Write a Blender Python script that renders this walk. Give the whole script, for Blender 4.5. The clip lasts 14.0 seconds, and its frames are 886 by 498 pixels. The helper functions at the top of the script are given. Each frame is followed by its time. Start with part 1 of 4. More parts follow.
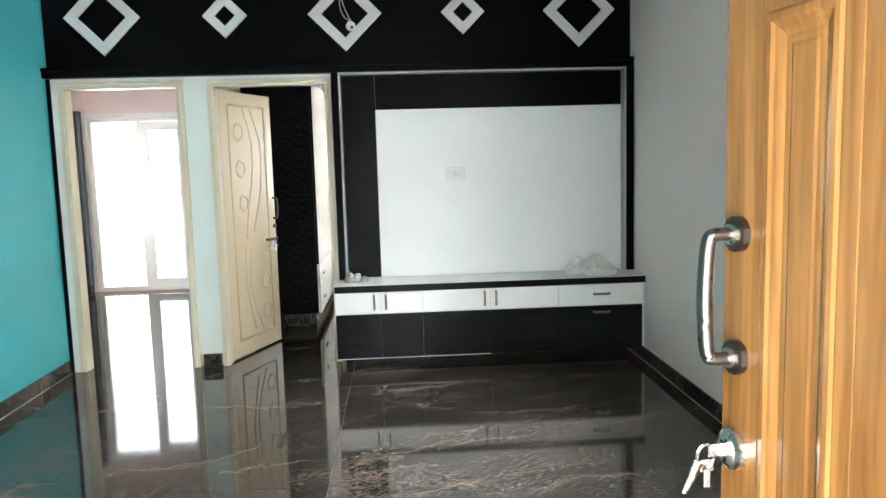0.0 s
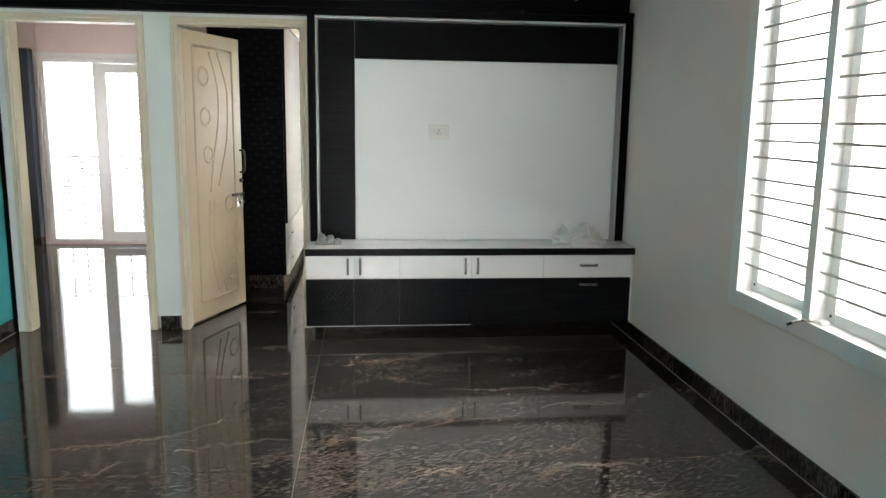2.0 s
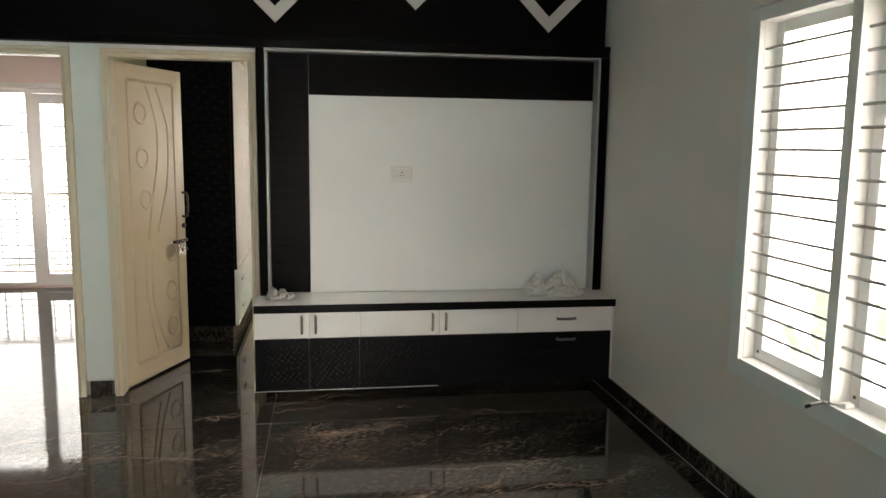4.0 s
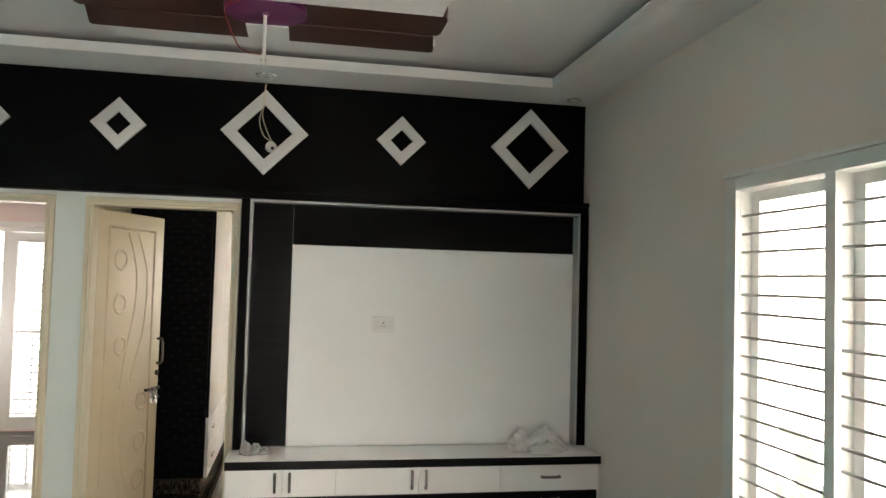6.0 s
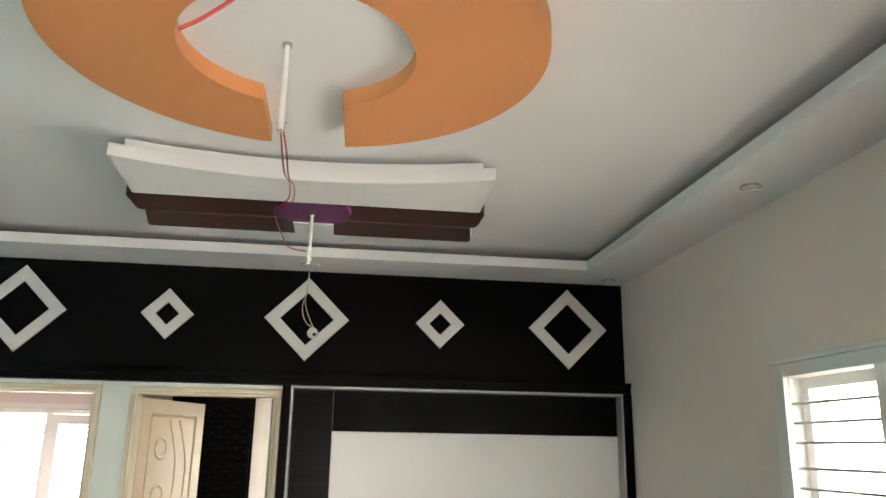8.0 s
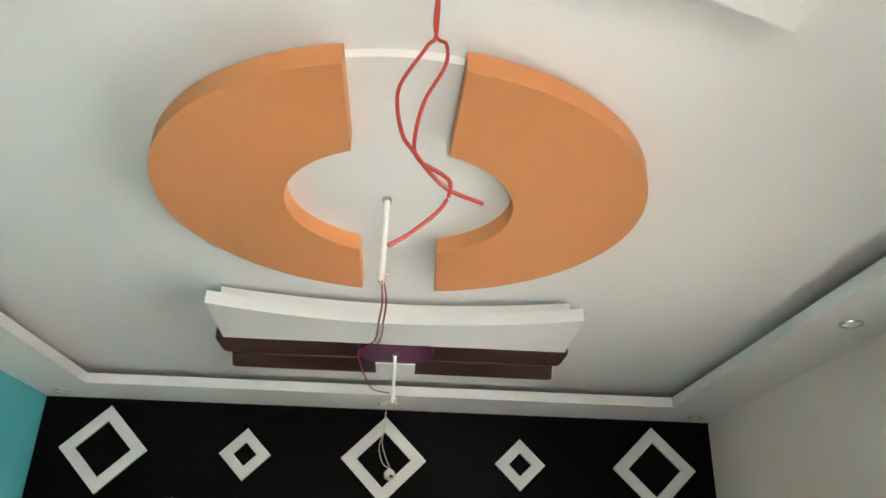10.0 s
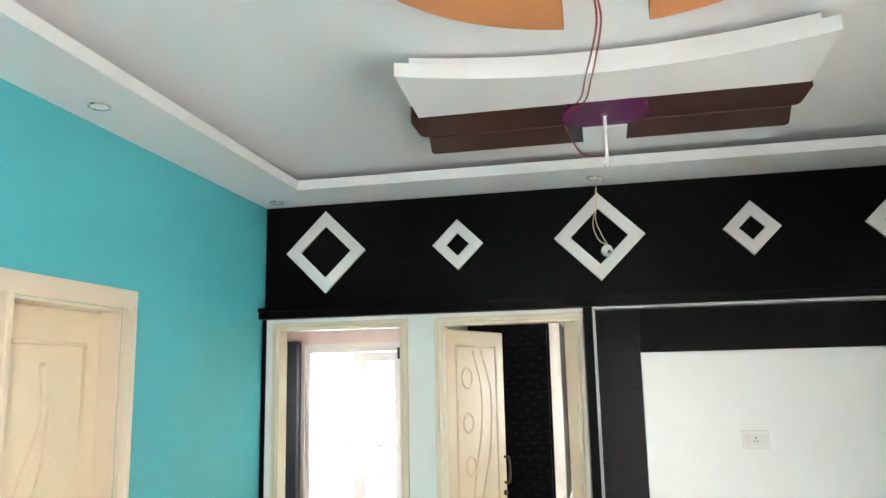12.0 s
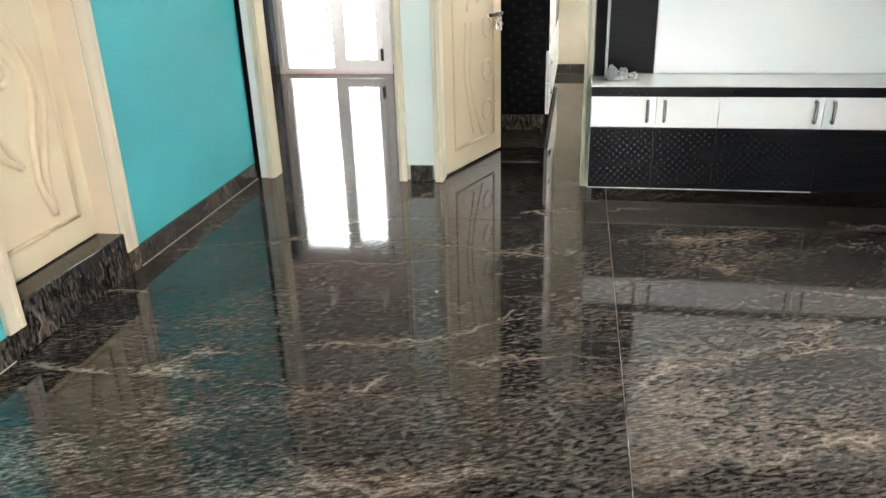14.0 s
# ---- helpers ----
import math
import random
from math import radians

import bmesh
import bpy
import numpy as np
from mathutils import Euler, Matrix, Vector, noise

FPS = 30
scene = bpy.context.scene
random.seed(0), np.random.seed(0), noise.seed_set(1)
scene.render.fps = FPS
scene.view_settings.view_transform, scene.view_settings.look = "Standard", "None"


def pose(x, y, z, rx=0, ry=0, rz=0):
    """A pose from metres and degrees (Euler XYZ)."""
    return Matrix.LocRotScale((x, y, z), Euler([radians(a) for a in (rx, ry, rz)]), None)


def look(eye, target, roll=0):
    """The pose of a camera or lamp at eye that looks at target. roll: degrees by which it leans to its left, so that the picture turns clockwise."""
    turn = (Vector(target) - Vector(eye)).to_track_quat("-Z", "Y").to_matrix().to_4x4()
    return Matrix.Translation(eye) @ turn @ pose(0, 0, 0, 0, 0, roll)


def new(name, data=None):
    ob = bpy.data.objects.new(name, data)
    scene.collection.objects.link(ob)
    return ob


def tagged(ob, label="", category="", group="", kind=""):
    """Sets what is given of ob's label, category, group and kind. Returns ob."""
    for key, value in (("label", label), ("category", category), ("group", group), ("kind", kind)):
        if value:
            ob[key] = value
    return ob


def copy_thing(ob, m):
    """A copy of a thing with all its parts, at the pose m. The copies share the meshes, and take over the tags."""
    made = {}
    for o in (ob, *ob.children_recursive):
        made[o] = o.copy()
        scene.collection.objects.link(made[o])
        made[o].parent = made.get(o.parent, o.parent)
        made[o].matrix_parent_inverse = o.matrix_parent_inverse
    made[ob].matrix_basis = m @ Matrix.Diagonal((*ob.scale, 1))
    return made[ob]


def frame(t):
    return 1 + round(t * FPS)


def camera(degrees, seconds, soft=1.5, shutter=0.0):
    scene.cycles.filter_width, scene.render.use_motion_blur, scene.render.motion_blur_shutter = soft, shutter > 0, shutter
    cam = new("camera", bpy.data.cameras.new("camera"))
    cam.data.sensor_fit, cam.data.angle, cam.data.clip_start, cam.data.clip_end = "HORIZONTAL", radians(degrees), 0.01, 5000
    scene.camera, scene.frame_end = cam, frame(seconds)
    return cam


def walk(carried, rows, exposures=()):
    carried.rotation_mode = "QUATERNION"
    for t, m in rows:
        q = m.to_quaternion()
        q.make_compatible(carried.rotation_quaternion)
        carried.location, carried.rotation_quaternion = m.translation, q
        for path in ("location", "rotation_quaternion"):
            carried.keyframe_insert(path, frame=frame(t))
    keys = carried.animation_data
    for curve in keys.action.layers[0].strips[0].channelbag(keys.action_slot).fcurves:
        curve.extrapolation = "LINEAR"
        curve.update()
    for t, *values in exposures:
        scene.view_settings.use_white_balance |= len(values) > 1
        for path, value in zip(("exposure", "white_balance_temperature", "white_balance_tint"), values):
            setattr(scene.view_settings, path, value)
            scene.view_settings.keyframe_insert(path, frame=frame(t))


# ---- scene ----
cam = camera(61.4, 14.0)
PATH = [
    (0, (-0.096, 0.575, 1.518), (0.017, 2.558, 1.285), -1.6),
    (0.5, (-0.111, 0.57, 1.534), (0.009, 2.55, 1.278), -0.7),
    (1, (-0.092, 0.604, 1.51), (0.028, 2.584, 1.252), -0.4),
    (1.5, (-0.134, 0.755, 1.498), (0.02, 2.725, 1.194), 0.5),
    (2, (-0.171, 0.931, 1.487), (0.032, 2.893, 1.153), 0.8),
    (2.2, (-0.149, 0.963, 1.466), (0.042, 2.924, 1.128), 0.6),
    (4.5, (-0.152, 1.46, 1.64), (0.187, 3.418, 1.42), 1.0),
    (5, (-0.151, 1.452, 1.656), (0.196, 3.416, 1.506), 1.4),
    (5.5, (-0.162, 1.453, 1.679), (0.191, 3.421, 1.618), 1.6),
    (6, (-0.189, 1.452, 1.713), (0.181, 3.416, 1.798), 1.6),
    (6.5, (-0.199, 1.445, 1.759), (0.175, 3.399, 1.964), 1.4),
    (7, (-0.213, 1.41, 1.772), (0.148, 3.356, 2.058), 1.2),
    (7.5, (-0.231, 1.389, 1.794), (0.082, 3.326, 2.177), 0.8),
    (8, (-0.228, 1.398, 1.829), (0.032, 3.314, 2.343), 1.0),
    (8.5, (-0.286, 1.369, 1.854), (-0.063, 3.248, 2.502), 1.6),
    (8.7, (-0.272, 1.386, 1.852), (-0.086, 3.248, 2.557), 1.7),
    (10.8, (-0.458, 1.385, 1.919), (-0.469, 3.205, 2.748), 1.2),
    (11, (-0.479, 1.417, 1.909), (-0.56, 3.268, 2.661), 0.5),
    (11.5, (-0.508, 1.518, 1.856), (-0.777, 3.426, 2.391), -0.9),
    (12, (-0.468, 1.73, 1.795), (-0.871, 3.659, 2.135), -1.2),
    (12.5, (-0.422, 1.94, 1.731), (-0.866, 3.887, 1.848), -1.2),
    (13, (-0.626, 2.005, 1.529), (-0.944, 3.973, 1.368), -1.7),
    (13.5, (-0.656, 2.063, 1.423), (-0.967, 3.968, 0.898), -2.1),
    (14, (-0.665, 2.007, 1.369), (-0.999, 3.822, 0.598), -1.8),
]
EXPOSURES = [(0.0, 1.34, 6200, 8), (1.0, 1.36, 6200, 8), (2.0, 0.74, 6400, 9), (4.3, 0.34, 7300, 13), (6.0, 0.56, 7300, 13), (7.0, 0.77, 7300, 13), (8.0, 0.96, 7300, 14), (8.5, 1.00, 7350, 14), (11.0, 1.52, 6800, 10), (11.5, 1.72, 6700, 10), (12.0, 1.42, 6600, 9), (12.5, 1.34, 6550, 9), (13.0, 1.30, 6500, 9), (14.0, 1.46, 6400, 9)]
walk(cam, [(t, look(eye, target, roll)) for t, eye, target, roll in PATH], EXPOSURES)

# ---- world, sun, exposure ----
world = bpy.data.worlds.new("overcast_sky")
scene.world = world
world.use_nodes = True
wn = world.node_tree.nodes
wl = world.node_tree.links
sky = wn.new("ShaderNodeTexSky")
sky.sky_type = "NISHITA"
sky.sun_disc = False
sky.sun_elevation = radians(52)
sky.sun_rotation = radians(200)
sky.dust_density = 6.0
sky.air_density = 0.6
wl.new(sky.outputs[0], wn["Background"].inputs[0])
wn["Background"].inputs[1].default_value = 0.15
sun_data = bpy.data.lights.new("sun", "SUN")
sun_data.energy, sun_data.angle, sun_data.color = 1.0, radians(20), (1.0, 0.96, 0.9)
sun = new("sun", sun_data)
sun.matrix_world = look((3, -6, 9), (0, 0, 0))

# daylight of the open entrance behind the camera
door_data = bpy.data.lights.new("entrance_daylight", "AREA")
door_data.shape, door_data.size, door_data.size_y, door_data.energy, door_data.color = "RECTANGLE", 1.0, 2.02, 48.0, (1.0, 0.97, 0.92)
door_lamp = new("entrance_daylight", door_data)
door_lamp.matrix_world = pose(-0.01, 0.29, 1.06, 90, 0, 0)


# ---- materials ----
def nodes_of(name):
    m = bpy.data.materials.new(name)
    m.use_nodes = True
    return m, m.node_tree.nodes, m.node_tree.links, m.node_tree.nodes["Principled BSDF"]


def ramp(nodes, stops):
    r = nodes.new("ShaderNodeValToRGB")
    while len(r.color_ramp.elements) < len(stops):
        r.color_ramp.elements.new(0.5)
    for e, (p, c) in zip(r.color_ramp.elements, stops):
        e.position, e.color = p, (*c, 1)
    return r


def noise_at(nodes, links, scale, detail=4.0, stretch=None, turn=0.0, offset=None):
    co = nodes.new("ShaderNodeTexCoord")
    mp = nodes.new("ShaderNodeMapping")
    mp.vector_type = "TEXTURE"
    mp.inputs["Scale"].default_value = [1 / k for k in (stretch or (1, 1, 1))]
    mp.inputs["Rotation"].default_value = (0, 0, radians(turn))
    links.new(co.outputs["Object"], mp.inputs["Vector"])
    if offset is not None:
        links.new(offset, mp.inputs["Location"])
    n = nodes.new("ShaderNodeTexNoise")
    n.inputs["Scale"].default_value, n.inputs["Detail"].default_value = scale, detail
    links.new(mp.outputs[0], n.inputs["Vector"])
    return n


def bumped(nodes, links, bsdf, source, strength, distance):
    b = nodes.new("ShaderNodeBump")
    b.inputs["Strength"].default_value, b.inputs["Distance"].default_value = strength, distance
    links.new(source, b.inputs["Height"])
    links.new(b.outputs[0], bsdf.inputs["Normal"])


def paint(name, color, rough=0.6, vary=0.06, grain=180.0, relief=0.0004, spec=0.5):
    """Painted or laminated surface: faint patches, fine grain."""
    m, n, l, b = nodes_of(name)
    big = noise_at(n, l, 1.7, 5)
    lo = tuple(c * (1 - vary) for c in color)
    hi = tuple(min(1, c * (1 + vary)) for c in color)
    r = ramp(n, [(0.3, lo), (0.7, hi)])
    l.new(big.outputs["Fac"], r.inputs[0])
    l.new(r.outputs[0], b.inputs["Base Color"])
    fine = noise_at(n, l, grain, 2)
    bumped(n, l, b, fine.outputs["Fac"], 0.35, relief)
    mr = n.new("ShaderNodeMapRange")
    mr.inputs["To Min"].default_value, mr.inputs["To Max"].default_value = rough * 0.85, min(1, rough * 1.15)
    l.new(big.outputs["Fac"], mr.inputs["Value"])
    l.new(mr.outputs[0], b.inputs["Roughness"])
    b.inputs["Specular IOR Level"].default_value = spec
    return m


def metal(name, color, rough):
    m, n, l, b = nodes_of(name)
    b.inputs["Base Color"].default_value, b.inputs["Metallic"].default_value = (*color, 1), 1.0
    f = noise_at(n, l, 60, 3)
    mr = n.new("ShaderNodeMapRange")
    mr.inputs["To Min"].default_value, mr.inputs["To Max"].default_value = rough * 0.7, rough * 1.3
    l.new(f.outputs["Fac"], mr.inputs["Value"])
    l.new(mr.outputs[0], b.inputs["Roughness"])
    return m


def granite(name, rough=0.06, turn=22.0, grain=(26, 84, 84)):
    """Polished dark granite: fine streaky brown-black grain, beige clusters, thin pale veins."""
    m, n, l, b = nodes_of(name)
    info = n.new("ShaderNodeObjectInfo")
    mul = n.new("ShaderNodeMath")
    mul.operation = "MULTIPLY"
    mul.inputs[1].default_value = 17.0
    l.new(info.outputs["Random"], mul.inputs[0])
    streak = noise_at(n, l, 1.0, 10, grain, turn, mul.outputs[0])
    streak.inputs["Roughness"].default_value = 0.76
    streak.inputs["Distortion"].default_value = 0.35
    ground = ramp(n, [(0.36, (0.0030, 0.0024, 0.0019)), (0.45, (0.0125, 0.0107, 0.0093)), (0.54, (0.039, 0.0338, 0.0298)), (0.66, (0.118, 0.103, 0.092))])
    l.new(streak.outputs["Fac"], ground.inputs[0])
    patch = noise_at(n, l, 1.1, 6, (1, 2.4, 1), turn - 6, mul.outputs[0])
    patch.inputs["Roughness"].default_value = 0.62
    pr = ramp(n, [(0.32, (0.60, 0.60, 0.60)), (0.48, (0.95, 0.94, 0.92)), (0.58, (1.6, 1.50, 1.42)), (0.68, (2.6, 2.35, 2.15))])
    l.new(patch.outputs["Fac"], pr.inputs[0])
    mixp = n.new("ShaderNodeMixRGB")
    mixp.blend_type = "MULTIPLY"
    mixp.inputs[0].default_value = 1.0
    l.new(ground.outputs[0], mixp.inputs[1])
    l.new(pr.outputs[0], mixp.inputs[2])
    last = mixp.outputs[0]
    for way, period, wander, thin in ((turn - 4, 0.95, 0.75, 0.0030), (turn - 30, 1.30, 0.6, 0.0018), (turn + 7, 1.15, 0.6, 0.0022)):
        wobble = noise_at(n, l, 1.5, 7, (1, 1, 1), way, mul.outputs[0])
        wobble.inputs["Roughness"].default_value = 0.58
        co = n.new("ShaderNodeTexCoord")
        mp = n.new("ShaderNodeMapping")
        mp.vector_type = "TEXTURE"
        mp.inputs["Rotation"].default_value = (0, 0, radians(way))
        mp.inputs["Scale"].default_value = (period, period, period)
        l.new(co.outputs["Object"], mp.inputs["Vector"])
        l.new(mul.outputs[0], mp.inputs["Location"])
        sep = n.new("ShaderNodeSeparateXYZ")
        l.new(mp.outputs[0], sep.inputs[0])
        add = n.new("ShaderNodeMath")
        add.operation = "MULTIPLY_ADD"
        add.inputs[1].default_value = wander
        l.new(wobble.outputs["Fac"], add.inputs[0])
        l.new(sep.outputs["Y"], add.inputs[2])
        fr = n.new("ShaderNodeMath")
        fr.operation = "FRACT"
        l.new(add.outputs[0], fr.inputs[0])
        sub = n.new("ShaderNodeMath")
        sub.operation = "SUBTRACT"
        sub.inputs[1].default_value = 0.5
        l.new(fr.outputs[0], sub.inputs[0])
        ab = n.new("ShaderNodeMath")
        ab.operation = "ABSOLUTE"
        l.new(sub.outputs[0], ab.inputs[0])
        vr = ramp(n, [(0.0, (0.36, 0.36, 0.36)), (thin, (0.22, 0.22, 0.22)), (thin * 4, (0, 0, 0))])
        l.new(ab.outputs[0], vr.inputs[0])
        gap = noise_at(n, l, 2.6, 6, (1, 1, 1), way + 30, mul.outputs[0])
        gr = ramp(n, [(0.44, (0, 0, 0)), (0.58, (1, 1, 1))])
        l.new(gap.outputs["Fac"], gr.inputs[0])
        # coarse beige crystals gather along the vein
        halo = ramp(n, [(0.0, (1, 1, 1)), (0.012, (0.8, 0.8, 0.8)), (0.07, (0, 0, 0))])
        l.new(ab.outputs[0], halo.inputs[0])
        near = n.new("ShaderNodeMath")
        near.operation = "MULTIPLY"
        l.new(halo.outputs[0], near.inputs[0])
        l.new(gr.outputs[0], near.inputs[1])
        crystal = n.new("ShaderNodeMixRGB")
        crystal.blend_type = "MULTIPLY"
        crystal.inputs[2].default_value = (1.95, 1.80, 1.68, 1)
        l.new(near.outputs[0], crystal.inputs[0])
        l.new(last, crystal.inputs[1])
        last = crystal.outputs[0]
        gate = n.new("ShaderNodeMath")
        gate.operation = "MULTIPLY"
        l.new(vr.outputs[0], gate.inputs[0])
        l.new(gr.outputs[0], gate.inputs[1])
        mixv = n.new("ShaderNodeMixRGB")
        l.new(gate.outputs[0], mixv.inputs[0])
        l.new(last, mixv.inputs[1])
        mixv.inputs[2].default_value = (0.31, 0.28, 0.25, 1)
        last = mixv.outputs[0]
    l.new(last, b.inputs["Base Color"])
    b.inputs["Roughness"].default_value = rough
    # the pale crystals take a brighter polish than the dark ground
    gloss = ramp(n, [(0.38, (0.15, 0.15, 0.15)), (0.50, (0.34, 0.34, 0.34)), (0.62, (0.62, 0.62, 0.62))])
    l.new(streak.outputs["Fac"], gloss.inputs[0])
    l.new(gloss.outputs[0], b.inputs["Specular IOR Level"])
    # gentle waviness of the slabs with a trace of the grain in the polish
    wav = noise_at(n, l, 2.2, 2)
    relief = n.new("ShaderNodeMath")
    relief.operation = "MULTIPLY_ADD"
    relief.inputs[1].default_value = 0.10
    l.new(streak.outputs["Fac"], relief.inputs[0])
    l.new(wav.outputs["Fac"], relief.inputs[2])
    bumped(n, l, b, relief.outputs[0], 0.06, 0.002)
    return m


def wood(name, dark, light, rough=0.33, along="z", scale=1.0):
    m, n, l, b = nodes_of(name)
    st = {"z": (17, 17, 1.1), "x": (1.1, 17, 17), "y": (17, 1.1, 17)}[along]
    g = noise_at(n, l, 1.0 * scale, 6, st)
    g.inputs["Distortion"].default_value = 0.9
    r = ramp(n, [(0.30, dark), (0.5, tuple((a + c) / 2 for a, c in zip(dark, light))), (0.68, light)])
    l.new(g.outputs["Fac"], r.inputs[0])
    f = noise_at(n, l, 6.0 * scale, 5, st)
    mx = n.new("ShaderNodeMixRGB")
    mx.blend_type = "MULTIPLY"
    mx.inputs[0].default_value = 0.38
    fr = ramp(n, [(0.37, (0.42, 0.34, 0.28)), (0.6, (1, 1, 1))])
    l.new(f.outputs["Fac"], fr.inputs[0])
    l.new(r.outputs[0], mx.inputs[1])
    l.new(fr.outputs[0], mx.inputs[2])
    l.new(mx.outputs[0], b.inputs["Base Color"])
    b.inputs["Roughness"].default_value = rough
    b.inputs["Specular IOR Level"].default_value = 0.5
    b.inputs["Coat Weight"].default_value = 0.22
    b.inputs["Coat Roughness"].default_value = 0.12
    bumped(n, l, b, f.outputs["Fac"], 0.15, 0.0006)
    return m


def dot_bump(n, l, b, depth=0.0008, all_sides=False, pitch=52.0):
    """Lattice of fine raised dots on a film-covered front."""
    co = n.new("ShaderNodeTexCoord")
    mp = n.new("ShaderNodeMapping")
    mp.inputs["Rotation"].default_value = (0, radians(52), 0)
    mp.inputs["Scale"].default_value = (pitch, 0.0, pitch)
    src = co.outputs["Object"]
    if all_sides:
        spin = n.new("ShaderNodeMapping")
        spin.inputs["Rotation"].default_value = (0, 0, radians(45))
        l.new(src, spin.inputs["Vector"])
        src = spin.outputs[0]
    l.new(src, mp.inputs["Vector"])
    fr = n.new("ShaderNodeVectorMath")
    fr.operation = "FRACTION"
    l.new(mp.outputs[0], fr.inputs[0])
    ds = n.new("ShaderNodeVectorMath")
    ds.operation = "DISTANCE"
    ds.inputs[1].default_value = (0.5, 0.0, 0.5)
    l.new(fr.outputs[0], ds.inputs[0])
    dr = ramp(n, [(0.0, (1, 1, 1)), (0.3, (0, 0, 0))])
    dr.color_ramp.interpolation = "EASE"
    l.new(ds.outputs["Value"], dr.inputs[0])
    bumped(n, l, b, dr.outputs[0], 1.0, depth)
    return dr.outputs[0]


def dark_laminate(name, dots=False, rough=0.42, spec=0.10, lift=1.0, all_sides=False):
    """Near-black laminate with a faint horizontal wood grain; optionally a fine embossed lattice of dots."""
    m, n, l, b = nodes_of(name)
    g = noise_at(n, l, 1.0, 6, (2.5, 2.5, 40 if all_sides else 70))
    r = ramp(n, [(0.3, (0.0013 * lift, 0.0014 * lift, 0.0016 * lift)), (0.7, (0.0032 * lift, 0.0033 * lift, 0.0037 * lift))])
    l.new(g.outputs["Fac"], r.inputs[0])
    l.new(r.outputs[0], b.inputs["Base Color"])
    b.inputs["Roughness"].default_value = rough
    b.inputs["Specular IOR Level"].default_value = spec
    if dots:
        mask = dot_bump(n, l, b, 0.0003 if all_sides else 0.0001, all_sides, 17.0 if all_sides else 38.0)
        sp = n.new("ShaderNodeMapRange")
        sp.inputs["To Min"].default_value, sp.inputs["To Max"].default_value = 0.03, spec
        l.new(mask, sp.inputs["Value"])
        l.new(sp.outputs[0], b.inputs["Specular IOR Level"])
    else:
        bumped(n, l, b, g.outputs["Fac"], 0.1, 0.0005)
    return m


def glass_mat(name):
    m, n, l, b = nodes_of(name)
    b.inputs["Base Color"].default_value = (0.97, 0.99, 0.98, 1)
    b.inputs["Transmission Weight"].default_value = 1.0
    b.inputs["Roughness"].default_value = 0.0
    b.inputs["IOR"].default_value = 1.45
    return m


def backdrop_mat(name, strength, green, haze=(0.96, 0.98, 1.0)):
    """Bright hazy sky with pale foliage low down."""
    m, n, l, b = nodes_of(name)
    co = n.new("ShaderNodeTexCoord")
    sp = n.new("ShaderNodeSeparateXYZ")
    l.new(co.outputs["Object"], sp.inputs[0])
    hz = n.new("ShaderNodeMapRange")
    hz.inputs["From Min"].default_value, hz.inputs["From Max"].default_value = -0.9, 0.9
    l.new(sp.outputs["Z"], hz.inputs["Value"])
    no = noise_at(n, l, 1.6, 6)
    nr = ramp(n, [(0.42, green), (0.48, tuple(2 * c for c in green)), (0.56, (0.8, 0.8, 0.8))])
    l.new(no.outputs["Fac"], nr.inputs[0])
    mx = n.new("ShaderNodeMixRGB")
    l.new(hz.outputs[0], mx.inputs[0])
    l.new(nr.outputs[0], mx.inputs[1])
    mx.inputs[2].default_value = (*haze, 1)
    b.inputs["Base Color"].default_value = (0, 0, 0, 1)
    l.new(mx.outputs[0], b.inputs["Emission Color"])
    b.inputs["Emission Strength"].default_value = strength
    return m


M_WHITE_WALL = paint("off_white_wall_paint", (0.82, 0.735, 0.69), 0.55, 0.03)
M_TEAL = paint("teal_wall_paint", (0.065, 0.385, 0.435), 0.5, 0.05)
M_PINK = paint("pink_wall_paint", (0.80, 0.665, 0.66), 0.6, 0.04)
M_PIER = paint("pale_mint_wall_paint", (0.73, 0.79, 0.77), 0.5, 0.03)
M_CREAM_WALL = paint("cream_wall_paint", (0.78, 0.70, 0.52), 0.6, 0.04)
M_CEIL = paint("white_ceiling_paint", (0.76, 0.76, 0.77), 0.7, 0.02)
M_CREAM = paint("cream_door_enamel", (0.66, 0.55, 0.385), 0.36, 0.015, 90, 0.0002)
M_FRAME = paint("ivory_frame_enamel", (0.69, 0.62, 0.485), 0.36, 0.015, 90, 0.0002)
M_CASING = paint("tan_frame_enamel", (0.66, 0.555, 0.43), 0.36, 0.015, 90, 0.0002)
M_BEAD = paint("grey_white_beading", (0.40, 0.41, 0.42), 0.5, 0.03, 90, 0.0002)
M_LOZENGE = paint("white_lozenge_board", (0.68, 0.685, 0.68), 0.5, 0.03, 90, 0.0002)
M_WHITE_LAM = paint("white_gloss_laminate", (0.80, 0.80, 0.79), 0.22, 0.02, 90, 0.0001)
M_PANEL = paint("white_satin_panel", (0.86, 0.875, 0.88), 0.42, 0.02, 90, 0.0002)
M_BLACK = dark_laminate("black_laminate", False, 0.45, 0.045)
M_DOTS = dark_laminate("black_dotted_laminate", True, 0.24, 0.36, 3.6)
M_SIDE = dark_laminate("black_faintly_dotted_laminate", True, 0.26, 0.07, 2.6)
M_WARDROBE = dark_laminate("dark_wardrobe_laminate", True, 0.4, 0.11, 2.0, True)
M_FILM_WHITE = paint("white_film_covered_laminate", (0.89, 0.89, 0.885), 0.2, 0.02)
dot_bump(M_FILM_WHITE.node_tree.nodes, M_FILM_WHITE.node_tree.links, M_FILM_WHITE.node_tree.nodes["Principled BSDF"], 0.0004)
